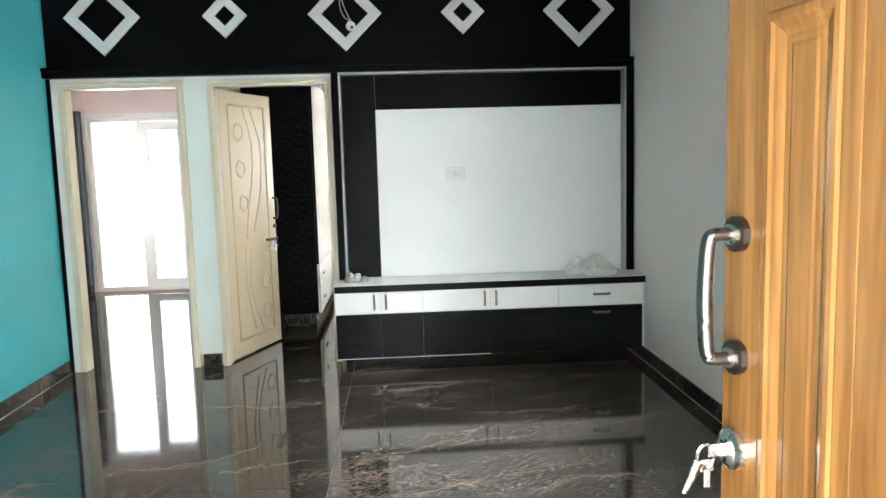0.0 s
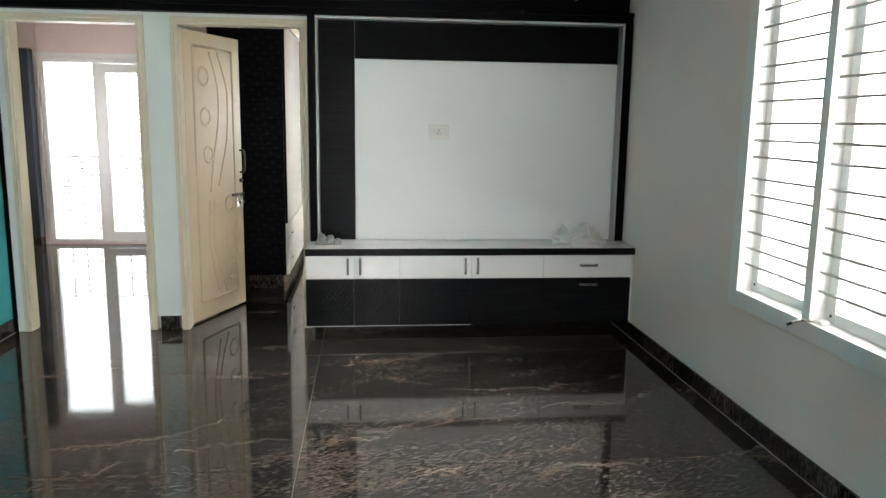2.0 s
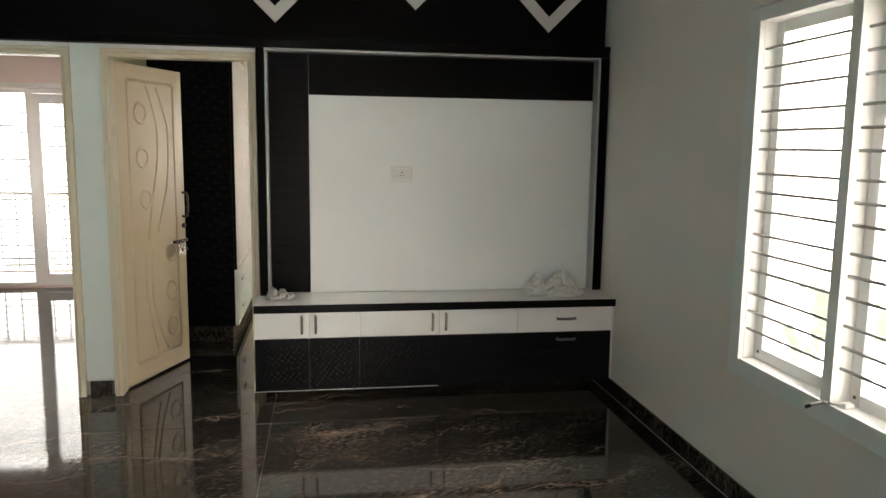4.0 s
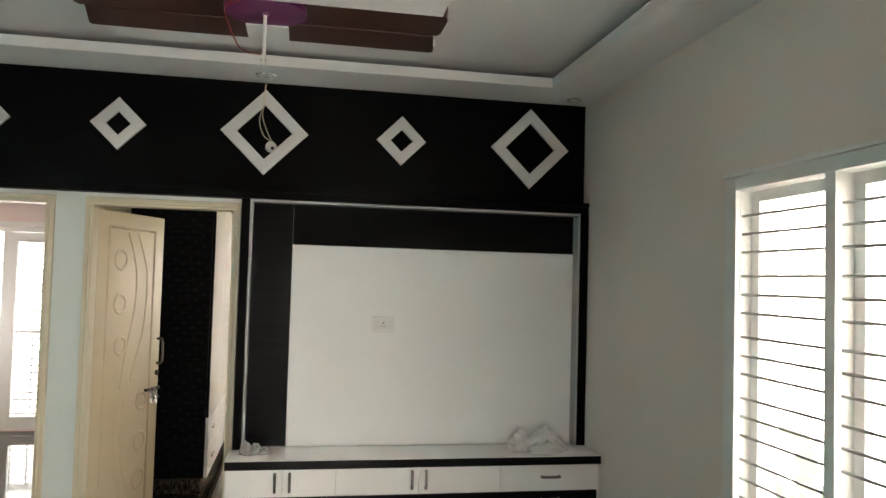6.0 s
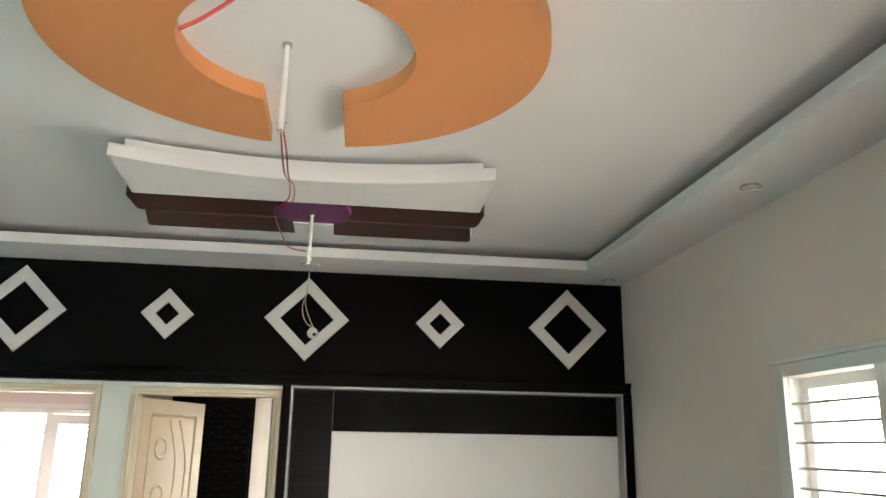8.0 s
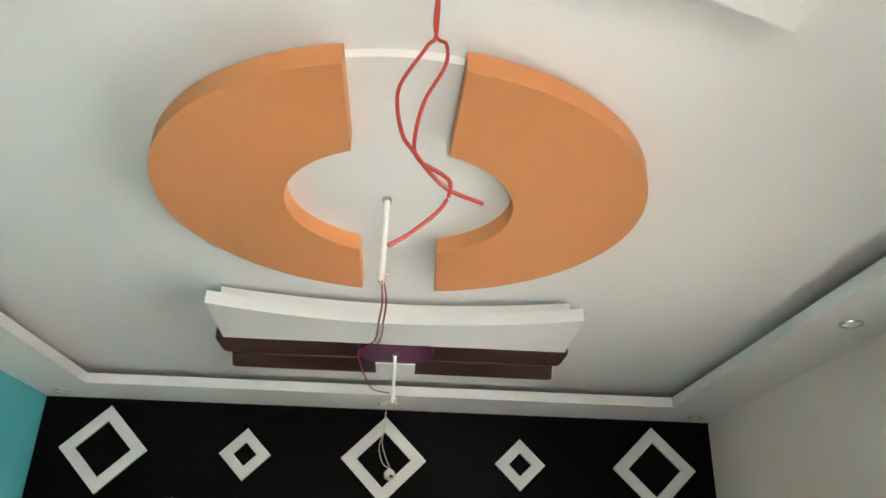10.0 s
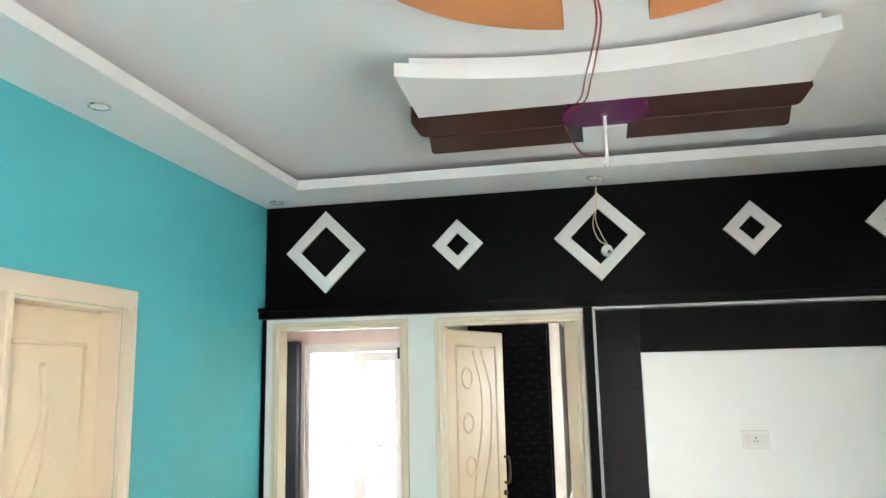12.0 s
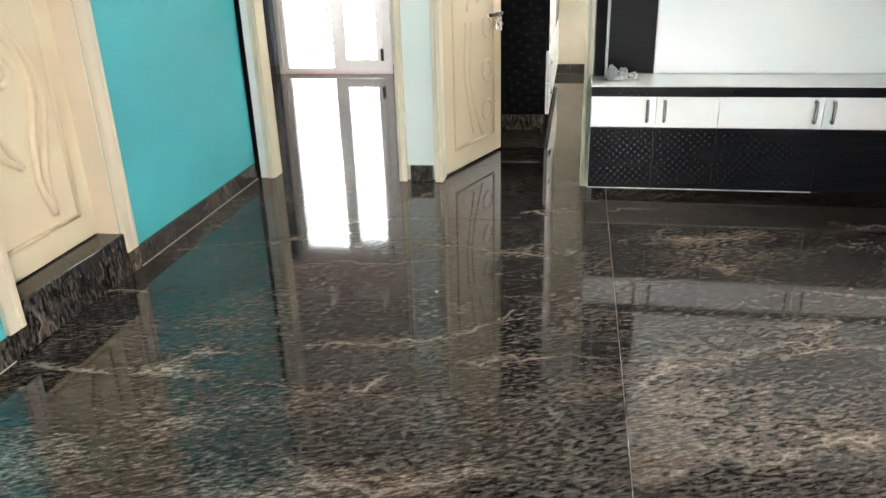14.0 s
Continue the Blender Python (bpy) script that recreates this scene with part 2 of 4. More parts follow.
M_NAVY = paint("navy_black_laminate", (0.010, 0.016, 0.028), 0.6, 0.1)
M_GRANITE = granite("polished_dark_granite")
M_SKIRT = granite("dark_granite_skirting", 0.14, 0.0, (75, 75, 22))
M_GROUT = paint("pale_tile_grout", (0.33, 0.30, 0.27), 0.8, 0.1)
M_TEAK = wood("varnished_teak", (0.150, 0.068, 0.019), (0.330, 0.168, 0.050), 0.22)
M_ORANGE = paint("orange_ceiling_paint", (0.60, 0.245, 0.095), 0.55, 0.03)
M_BROWN = paint("brown_ceiling_paint", (0.052, 0.017, 0.012), 0.45, 0.05)
M_PURPLE = paint("purple_ceiling_paint", (0.11, 0.011, 0.08), 0.35, 0.05)
M_UPVC = paint("white_window_frame", (0.80, 0.80, 0.79), 0.3, 0.02)
M_STEEL = metal("brushed_steel", (0.55, 0.54, 0.52), 0.28)
M_DARK_STEEL = metal("dark_brushed_steel", (0.17, 0.163, 0.155), 0.3)
M_BRONZE = metal("dark_bronze", (0.10, 0.085, 0.075), 0.35)
M_BAR = metal("grey_grille_bar", (0.36, 0.36, 0.355), 0.5)
M_PULL = metal("satin_nickel", (0.26, 0.25, 0.24), 0.35)
M_PLASTIC = paint("white_plastic", (0.82, 0.82, 0.80), 0.3, 0.01)
M_BLACK_PLASTIC = paint("black_plastic", (0.012, 0.012, 0.012), 0.4, 0.05)
M_RED_WIRE = paint("red_cable_sheath", (0.26, 0.028, 0.022), 0.4, 0.05)
M_CLOTH = paint("white_polythene_wrap", (0.70, 0.69, 0.68), 0.35, 0.10, 40, 0.001)
M_SCRAP = paint("grey_clear_packing", (0.30, 0.30, 0.29), 0.25, 0.3, 40, 0.001)
M_GLASS = glass_mat("window_glass")
M_OUT_R = backdrop_mat("hazy_daylight_right", 38.0, (0.018, 0.022, 0.017), (1.0, 0.975, 0.93))
# glow of the added west backdrop, set to brighten the bedroom
M_FILL_W = backdrop_mat("added_west_fill_glow", 16.0, (0.012, 0.020, 0.009))
M_OUT_B = backdrop_mat("hazy_daylight_back", 6.0, (0.032, 0.038, 0.030))


# ---- mesh helpers ----
def part(name, bm, material, parent=None, label=""):
    me = bpy.data.meshes.new(name)
    bmesh.ops.recalc_face_normals(bm, faces=bm.faces)
    bm.to_mesh(me)
    bm.free()
    me.materials.append(material)
    ob = new(name, me)
    if parent is not None:
        ob.parent = parent
    if label:
        ob["label"] = label
    return ob


def smooth(ob):
    for p in ob.data.polygons:
        p.use_smooth = True
    return ob


def thing(name, label, category, group="", kind="", at=(0, 0, 0)):
    ob = new(name)
    ob.location = at
    ob.empty_display_size = 0.1
    return tagged(ob, label, category, group, kind)


def add_box(bm, x0, x1, y0, y1, z0, z1, bevel=0.0):
    tmp = bmesh.new()
    bmesh.ops.create_cube(tmp, size=1.0)
    for v in tmp.verts:
        v.co = Vector((x0 + (v.co.x + 0.5) * (x1 - x0), y0 + (v.co.y + 0.5) * (y1 - y0), z0 + (v.co.z + 0.5) * (z1 - z0)))
    if bevel:
        bmesh.ops.bevel(tmp, geom=list(tmp.edges), offset=bevel, segments=2, affect="EDGES", profile=0.5)
    merge(bm, tmp)
    return bm


def merge(bm, other):
    verts = [bm.verts.new(v.co) for v in other.verts]
    other.verts.index_update()
    for f in other.faces:
        try:
            bm.faces.new([verts[v.index] for v in f.verts])
        except ValueError:
            pass
    other.free()


def box(x0, x1, y0, y1, z0, z1, bevel=0.0):
    return add_box(bmesh.new(), x0, x1, y0, y1, z0, z1, bevel)


def boxes(items, bevel=0.0):
    bm = bmesh.new()
    for it in items:
        add_box(bm, *it, bevel)
    return bm


def add_tube(bm, pts, r, n=8, closed=False):
    pts = [Vector(p) for p in pts]
    rings = []
    up = Vector((0.13, 0.21, 0.97)).normalized()
    count = len(pts)
    for i, p in enumerate(pts):
        if closed:
            d = pts[(i + 1) % count] - pts[i - 1]
        else:
            d = pts[min(i + 1, count - 1)] - pts[max(i - 1, 0)]
        d.normalize()
        a = d.cross(up)
        if a.length < 0.2:
            a = d.cross(Vector((1, 0, 0)))
        a.normalize()
        b = d.cross(a).normalized()
        rr = r[i] if isinstance(r, (list, tuple)) else r
        rings.append([bm.verts.new(p + rr * (math.cos(2 * math.pi * k / n) * a + math.sin(2 * math.pi * k / n) * b)) for k in range(n)])
    for i in range(count if closed else count - 1):
        a, b = rings[i], rings[(i + 1) % count]
        for k in range(n):
            bm.faces.new((a[k], a[(k + 1) % n], b[(k + 1) % n], b[k]))
    if not closed:
        bm.faces.new(rings[0])
        bm.faces.new(rings[-1][::-1])
    return bm


def tube(pts, r, n=8, closed=False):
    return add_tube(bmesh.new(), pts, r, n, closed)


def spline(ctrl, steps=8):
    """Catmull-Rom through the control points."""
    c = [Vector(p) for p in ctrl]
    c = [2 * c[0] - c[1]] + c + [2 * c[-1] - c[-2]]
    out = []
    for i in range(1, len(c) - 2):
        p0, p1, p2, p3 = c[i - 1], c[i], c[i + 1], c[i + 2]
        for s in range(steps):
            t = s / steps
            out.append(0.5 * (2 * p1 + (p2 - p0) * t + (2 * p0 - 5 * p1 + 4 * p2 - p3) * t * t + (3 * p1 - p0 - 3 * p2 + p3) * t ** 3))
    return out + [c[-2]]


def prism(outline, z0, z1, bevel=0.0):
    """A slab from a plan outline."""
    bm = bmesh.new()
    lo = [bm.verts.new((x, y, z0)) for x, y in outline]
    hi = [bm.verts.new((x, y, z1)) for x, y in outline]
    bm.faces.new(lo[::-1])
    bm.faces.new(hi)
    for i in range(len(lo)):
        j = (i + 1) % len(lo)
        bm.faces.new((lo[i], lo[j], hi[j], hi[i]))
    if bevel:
        bmesh.ops.bevel(bm, geom=list(bm.edges), offset=bevel, segments=2, affect="EDGES", profile=0.5)
    return bm


def disc(cx, cy, r, z0, z1, n=64):
    return prism([(cx + r * math.cos(2 * math.pi * k / n), cy + r * math.sin(2 * math.pi * k / n)) for k in range(n)], z0, z1)


# ---- plan ----
XL, XR = -2.63, 1.70          # side walls of the hall
YN, YF = 0.525, 6.31            # entry wall and far wall
YB = 10.1                      # back wall of the rooms behind
SOFFIT, CEIL = 2.943, 3.07
D1 = (-2.507, -1.697)           # first doorway
D2 = (-1.435, -0.617)          # second doorway
DTOP = 2.115

# ---- structure ----
# the opening at y 9.0 to 9.9 is assumed, to light the second room
tagged(part("wall_east", boxes([
    (XR, XR + 0.2, YN - 0.23, 3.163, 0, CEIL + 0.15), (XR, XR + 0.2, 3.163, 4.445, 0, 0.63), (XR, XR + 0.2, 3.163, 4.445, 2.175, CEIL + 0.15),
    (XR, XR + 0.2, 4.445, 9.0, 0, CEIL + 0.15), (XR, XR + 0.2, 9.0, 9.9, 0, 1.1), (XR, XR + 0.2, 9.0, 9.9, 2.0, CEIL + 0.15),
    (XR, XR + 0.2, 9.9, YB + 0.2, 0, CEIL + 0.15)]), M_WHITE_WALL), "off-white painted wall with a barred window", "wall", kind="structure")
LD = (4.12, 4.797)              # side door opening
tagged(part("wall_west", boxes([
    (XL - 0.2, XL, YN - 0.23, LD[0], 0, CEIL + 0.15), (XL - 0.2, XL, LD[0], LD[1], 2.14, CEIL + 0.15),
    (XL - 0.2, XL, LD[1], 6.37, 0, CEIL + 0.15)]), M_TEAL), "teal painted plaster wall", "wall", kind="structure")
tagged(part("wall_north", boxes([
    (XL, D1[0], YF, 6.37, 0, CEIL + 0.15), (D1[0], D1[1], YF, 6.37, DTOP, CEIL + 0.15), (D1[1], D2[0], YF, 6.37, 0, CEIL + 0.15),
    (D2[0], D2[1], YF, 6.37, DTOP, CEIL + 0.15), (D2[1], XR, YF, 6.37, 0, CEIL + 0.15)]), M_PIER), "pale wall with two doorways, partly boarded in black", "wall", kind="structure")
tagged(part("wall_south", boxes([
    (XL, -0.55, YN - 0.23, YN, 0, CEIL + 0.15), (-0.55, 0.535, YN - 0.23, YN, 2.16, CEIL + 0.15), (0.535, XR, YN - 0.23, YN, 0, CEIL + 0.15)]),
    M_WHITE_WALL), "off-white wall with the entrance doorway", "wall", kind="structure")
tagged(part("wall_bedroom_back", boxes([
    (-4.8, -3.90, YB, YB + 0.2, 0, CEIL + 0.15), (-3.90, -2.69, YB, YB + 0.2, 2.16, CEIL + 0.15), (-3.90, -2.69, YB, YB + 0.2, -0.1, 0.02),
    (-2.69, -1.55, YB, YB + 0.2, 0, CEIL + 0.15)]), M_PINK), "pale pink painted wall with a glazed balcony opening", "wall", kind="structure")
# the opening in this side wall is added, out of view, to light the bedroom
tagged(part("wall_bedroom_side", boxes([(-4.8, -4.6, 6.37, 8.0, 0, CEIL + 0.15), (-4.8, -4.6, 8.0, 8.9, 0, 0.9), (-4.8, -4.6, 8.0, 8.9, 2.1, CEIL + 0.15), (-4.8, -4.6, 8.9, YB, 0, CEIL + 0.15)]), M_PINK), "pale pink painted side wall with an added unseen opening that lets in fill light", "wall", kind="structure")
tagged(part("wall_bedroom_front", box(-4.8, XL - 0.2, 6.25, 6.37, 0, CEIL + 0.15), M_PINK), "pale pink painted wall", "wall", kind="structure")
tagged(part("wall_between", box(-1.60, -1.50, 6.37, YB, 0, CEIL + 0.15), M_CREAM_WALL), "cream partition wall between two rooms", "wall", kind="structure")
tagged(part("wall_second_back", box(-1.55, XR, YB, YB + 0.2, 0, CEIL + 0.15), M_CREAM_WALL), "cream painted back wall", "wall", kind="structure")
tagged(part("wall_bath", boxes([(-3.9, XL - 0.2, 3.7, 3.9, 0, CEIL), (-3.9, XL - 0.2, 5.0, 5.2, 0, CEIL), (-4.1, -3.9, 3.7, 5.2, 0, CEIL)]), M_WHITE_WALL),
       "plain wall behind the side door", "wall", kind="structure")

# ceilings: dropped border with a lip, raised middle
TX0, TX1, TY0, TY1 = -2.238, 1.318, 0.90, 5.888
ceil = boxes([(XL, TX0, YN, YF, SOFFIT, SOFFIT + 0.02), (TX1, XR, YN, YF, SOFFIT, SOFFIT + 0.02),
              (TX0, TX1, TY1, YF, SOFFIT, SOFFIT + 0.02), (TX0, TX1, YN, TY0, SOFFIT, SOFFIT + 0.02),
              (TX0 - 0.025, TX0, TY0 - 0.025, TY1 + 0.025, SOFFIT + 0.02, SOFFIT + 0.060), (TX1, TX1 + 0.025, TY0 - 0.025, TY1 + 0.025, SOFFIT + 0.02, SOFFIT + 0.060),
              (TX0, TX1, TY1, TY1 + 0.025, SOFFIT + 0.02, SOFFIT + 0.060), (TX0, TX1, TY0 - 0.025, TY0, SOFFIT + 0.02, SOFFIT + 0.060),
              (XL, XR, YN, YF, CEIL, CEIL + 0.1)])
tagged(part("ceiling", ceil, M_CEIL), "white plaster false ceiling with a raised tray", "ceiling", kind="structure")
tagged(part("ceiling_back_rooms", box(-4.8, XR + 0.2, 6.37, YB + 0.2, CEIL, CEIL + 0.1), M_CEIL), "white ceiling of the rooms behind", "ceiling", kind="structure")
tagged(part("ceiling_bath", box(-4.1, XL - 0.2, 3.7, 5.2, CEIL, CEIL + 0.1), M_CEIL), "white ceiling behind the side door", "ceiling", kind="structure")

# ---- outside ----
tagged(part("ground", box(-400, 400, -400, 400, -3.3, -3.2), paint("dry_earth", (0.22, 0.19, 0.14), 0.9, 0.2)), "dry bare ground far below", "ground", kind="structure")
tagged(part("backdrop_east", box(9.0, 9.1, -10, 20, -3.2, 9), M_OUT_R), "hazy overcast sky over pale foliage", "backdrop", kind="structure")
tagged(part("backdrop_north", box(-14, 8.9, 15.0, 15.1, -3.2, 9), M_OUT_B), "hazy overcast sky over pale foliage", "backdrop", kind="structure")
# added unseen glowing sheet: fills the bedroom through the side wall's opening
tagged(part("backdrop_west_fill", box(-14.1, -14.0, -10, 20, -3.2, 9), M_FILL_W), "hazy overcast sky over pale foliage", "backdrop", kind="structure")
tagged(part("porch", box(-3.0, 2.5, -2.2, YN - 0.23, -0.15, -0.02), M_GRANITE), "granite porch floor outside the entrance", "porch", kind="structure")


# ---- far wall: black boarding, lozenges, TV panel ----
board = thing("wall_panelling", "black laminate wall boarding with a projecting ledge and trims", "wall panel", kind="structure")
part("upper_board", box(XL + 0.002, XR - 0.002, YF - 0.015, YF - 0.001, 2.262, SOFFIT - 0.002), M_BLACK, board)
part("ledge", boxes([(XL + 0.002, XR - 0.002, 6.200, YF - 0.001, 2.190, 2.256), (XL + 0.002, XR - 0.002, 6.188, YF - 0.001, 2.236, 2.2595)]), M_BLACK, board)
part("left_strip", box(XL + 0.002, XL + 0.030, 6.255, YF - 0.001, 0.002, 2.188, 0.002), M_BLACK, board)
part("middle_strip", box(-0.566, -0.516, 6.192, YF - 0.001, 0.648, 2.188, 0.002), M_BLACK, board)
part("right_strip", box(1.640, XR - 0.002, 6.192, YF - 0.001, 0.648, 2.188, 0.002), M_BLACK, board)
part("white_beading", boxes([(-0.514, -0.500, 6.194, 6.300, 0.648, 2.170), (1.624, 1.638, 6.194, 6.300, 0.648, 2.170), (-0.514, 1.638, 6.194, 6.300, 2.172, 2.187)]), M_BEAD, board, "pale grey beading")
part("side_board", box(-0.499, -0.252, 6.285, YF - 0.001, 0.648, 2.170), M_SIDE, board, "black dotted laminate board")
part("top_board", box(-0.250, 1.622, 6.285, YF - 0.001, 1.918, 2.170), M_BLACK, board)
part("tv_panel", box(-0.250, 1.622, 6.277, YF - 0.001, 0.648, 1.914, 0.002), M_PANEL, board, "plain white satin panel")


def lozenge(outer, inner):
    bm = bmesh.new()
    t = 0.016
    rings = []
    for r, y in ((outer, 0), (outer, -t + 0.003), (outer - 0.004, -t), (inner + 0.004, -t), (inner, -t + 0.003), (inner, 0)):
        rings.append([bm.verts.new((r * dx, y, r * dz)) for dx, dz in ((1, 0), (0, 1), (-1, 0), (0, -1))])
    for a, b in zip(rings, rings[1:] + rings[:1]):
        for k in range(4):
            bm.faces.new((a[k], a[(k + 1) % 4], b[(k + 1) % 4], b[k]))
    return bm


loz = [tagged(part("wall_lozenge", lozenge(0.272, 0.172), M_LOZENGE), "large white lozenge frame on black boarding", "wall ornament", "lozenges on the black boarding"),
       tagged(part("wall_lozenge", lozenge(0.163, 0.073), M_LOZENGE), "small white lozenge frame on black boarding", "wall ornament", "lozenges on the black boarding")]
for k, x in enumerate((-2.205, -1.325, -0.450, 0.425, 1.303)):
    m = pose(x, YF - 0.0152, 2.622)
    if k < 2:
        loz[k].matrix_world = m
    else:
        copy_thing(loz[k % 2], m)

plate = thing("switch_plate", "white modular socket plate on the white panel", "switch", at=(0.340, 6.276, 1.421))
part("frame", box(-0.068, 0.068, -0.008, 0, -0.047, 0.047, 0.003), M_PLASTIC, plate)
# shadow line round the plate, put in as a thin grey sheet
part("shadow_gap", box(-0.071, 0.071, -0.002, 0.0006, -0.050, 0.050), M_LOZENGE, plate, "grey rim painted as the shadow round the plate")
for x in (-0.042, 0.0, 0.042):
    part("module", box(x - 0.019, x + 0.019, -0.0105, -0.008, -0.030, 0.030, 0.001), M_WHITE_LAM, plate)
part("socket_holes", boxes([(-0.004, 0.004, -0.0112, -0.0106, 0.006, 0.013), (-0.012, -0.006, -0.0112, -0.0106, -0.012, -0.006), (0.006, 0.012, -0.0112, -0.0106, -0.012, -0.006)]), M_BLACK_PLASTIC, plate)

# ---- TV unit ----
UX0, UX1, UY = -0.585, 1.698, 5.925
Z0, Z1, Z2, Z3 = 0.104, 0.430, 0.592, 0.645
unit = thing("tv_cabinet", "black and white laminate cabinet hung above the floor", "cabinet", at=(UX0, UY, Z0))


def in_unit(bm):
    bmesh.ops.translate(bm, verts=bm.verts, vec=(-UX0, -UY, -Z0))
    return bm


part("body", in_unit(boxes([(UX0, UX1, UY + 0.02, 6.276, Z0 + 0.003, Z2)])), M_WHITE_LAM, unit, "white carcass")
part("bottom_edge", in_unit(box(UX0, 0.545, UY + 0.002, UY + 0.03, Z0 - 0.005, Z0 - 0.0005, 0.001)), M_WHITE_LAM, unit, "white edge strip")
cuts = [UX0 + 0.002, -0.258, 0.050, 0.545, 1.050, UX1 - 0.02]
for a, b in zip(cuts, cuts[1:]):
    dr = part("upper_front", in_unit(box(a + 0.0015, b - 0.0015, UY, UY + 0.018, Z1 + 0.002, Z2 - 0.002, 0.002)), M_FILM_WHITE, unit, "white gloss front")
    hs = {-0.258: -0.300, 0.050: -0.216, 0.545: 0.503, 1.050: 0.587}
    if b in hs:
        h = hs[b]
        part("handle", in_unit(tube(spline([(h, UY, 0.470), (h, UY - 0.022, 0.472), (h, UY - 0.024, 0.520), (h, UY - 0.022, 0.566), (h, UY, 0.568)], 5), 0.0085, 8)), M_PULL, dr, "steel bar handle")
    else:
        part("handle", in_unit(tube(spline([(1.315, UY, 0.520), (1.317, UY - 0.022, 0.520), (1.37, UY - 0.024, 0.520), (1.423, UY - 0.022, 0.520), (1.425, UY, 0.520)], 5), 0.0085, 8)), M_PULL, dr, "steel bar handle")
    lf = part("lower_front", in_unit(box(a + 0.0006, b - 0.0006, UY, UY + 0.018, Z0, Z1 - 0.002, 0.002)), M_DOTS, unit, "black dotted laminate front")
    if b == cuts[-1]:
        part("handle", in_unit(tube(spline([(1.315, UY, 0.385), (1.317, UY - 0.022, 0.385), (1.37, UY - 0.024, 0.385), (1.423, UY - 0.022, 0.385), (1.425, UY, 0.385)], 5), 0.0085, 8)), M_PULL, lf, "steel bar handle")
part("top_edge", in_unit(box(UX0, UX1, UY - 0.012, UY + 0.006, Z2, Z3 - 0.004, 0.002)), M_DOTS, unit, "black dotted laminate edge band")
part("worktop", in_unit(boxes([(UX0, UX1, UY + 0.0065, 6.276, Z2 + 0.001, Z3 - 0.004), (UX0, UX1, UY - 0.010, 6.276, Z3 - 0.0035, Z3)])), M_WHITE_LAM, unit, "white worktop")


def crumple(name, label, cat, cx, cy, cz, sx, sy, sz, material, seed, rough=0.5):
    rnd = random.Random(seed)
    bm = bmesh.new()
    bmesh.ops.create_icosphere(bm, subdivisions=4, radius=1.0)
    off = Vector((rnd.random() * 50, rnd.random() * 50, rnd.random() * 50))
    for v in bm.verts:
        n = noise.multi_fractal(v.co * 1.3 + off, 1.0, 2.2, 5) - 0.9
        ridge = abs(noise.noise(v.co * 3.1 + off)) * 0.55
        v.co *= 1 + rough * n * 0.5 - ridge * rough
        v.co = Vector((v.co.x * sx, v.co.y * sy, max(v.co.z, -0.35) * sz + 0.35 * sz))
    ob = part(name, bm, material)
    ob.location = (cx, cy, cz)
    return tagged(ob, label, cat)


def facet_heap(name, lumps, seed, material, cz):
    """Stiff crumpled film: jagged flat facets on a few merging lumps, flat underneath."""
    rnd = random.Random(seed)
    bm = bmesh.new()
    for x, y, sx, sy, sz, lean in lumps:
        tmp = bmesh.new()
        bmesh.ops.create_icosphere(tmp, subdivisions=3, radius=1.0)
        off = Vector((rnd.random() * 40, rnd.random() * 40, rnd.random() * 40))
        for v in tmp.verts:
            cell = noise.cell_vector(v.co * 2.6 + off)
            fold = abs(noise.noise(v.co * 2.2 + off))
            v.co = v.co * (1.05 - 0.55 * fold) + 0.20 * (cell - Vector((0.5, 0.5, 0.5)))
            z = max(v.co.z, -0.12) + 0.12
            v.co = Vector((x + sx * v.co.x + lean * z, y + sy * v.co.y, cz + 0.001 + sz * z))
        merge(bm, tmp)
    return part(name, bm, material)


tagged(facet_heap("plastic_wrap", [(1.215, 6.10, 0.075, 0.07, 0.085, 0.01), (1.235, 6.11, 0.05, 0.05, 0.115, -0.01), (1.315, 6.09, 0.085, 0.08, 0.115, 0.05), (1.405, 6.09, 0.075, 0.075, 0.135, -0.02), (1.37, 6.00, 0.12, 0.05, 0.055, 0.02), (1.475, 6.07, 0.06, 0.06, 0.075, -0.03)], 4, M_CLOTH, Z3), "crumpled white polythene sheet lying on the worktop", "plastic wrap")
tagged(facet_heap("packing_scrap", [(-0.455, 6.09, 0.074, 0.05, 0.044, 0.0), (-0.48, 6.085, 0.034, 0.03, 0.072, 0.0), (-0.43, 6.10, 0.032, 0.03, 0.062, 0.01), (-0.385, 6.08, 0.038, 0.03, 0.042, 0.01)], 9, M_SCRAP, Z3), "small grey crumpled packing scraps on the worktop", "packing")

# bulb holder hung on its wires in front of the middle lozenge
drop = thing("bulb_holder", "white batten bulb holder hanging on two wires", "lamp holder", at=(-0.407, 6.245, 2.528))
bm = bmesh.new()
bmesh.ops.create_cone(bm, cap_ends=True, segments=20, radius1=0.036, radius2=0.030, depth=0.03, matrix=pose(0, 0, 0, 80, 0, 0))
bmesh.ops.create_cone(bm, cap_ends=True, segments=16, radius1=0.02, radius2=0.016, depth=0.03, matrix=pose(0.008, -0.022, -0.012, 80, 10, 0))
part("holder", bm, M_PLASTIC, drop)
part("socket", tube([(0.010, -0.034, -0.016), (0.012, -0.041, -0.018)], 0.011, 12), M_BLACK_PLASTIC, drop, "dark socket mouth")
part("wire", tube(spline([(0, 0, 0.03), (-0.05, -0.004, 0.07), (-0.075, -0.004, 0.16), (-0.055, 0.0, 0.27), (-0.045, 0.01, 0.40)], 6), 0.003, 6), M_FRAME, drop)
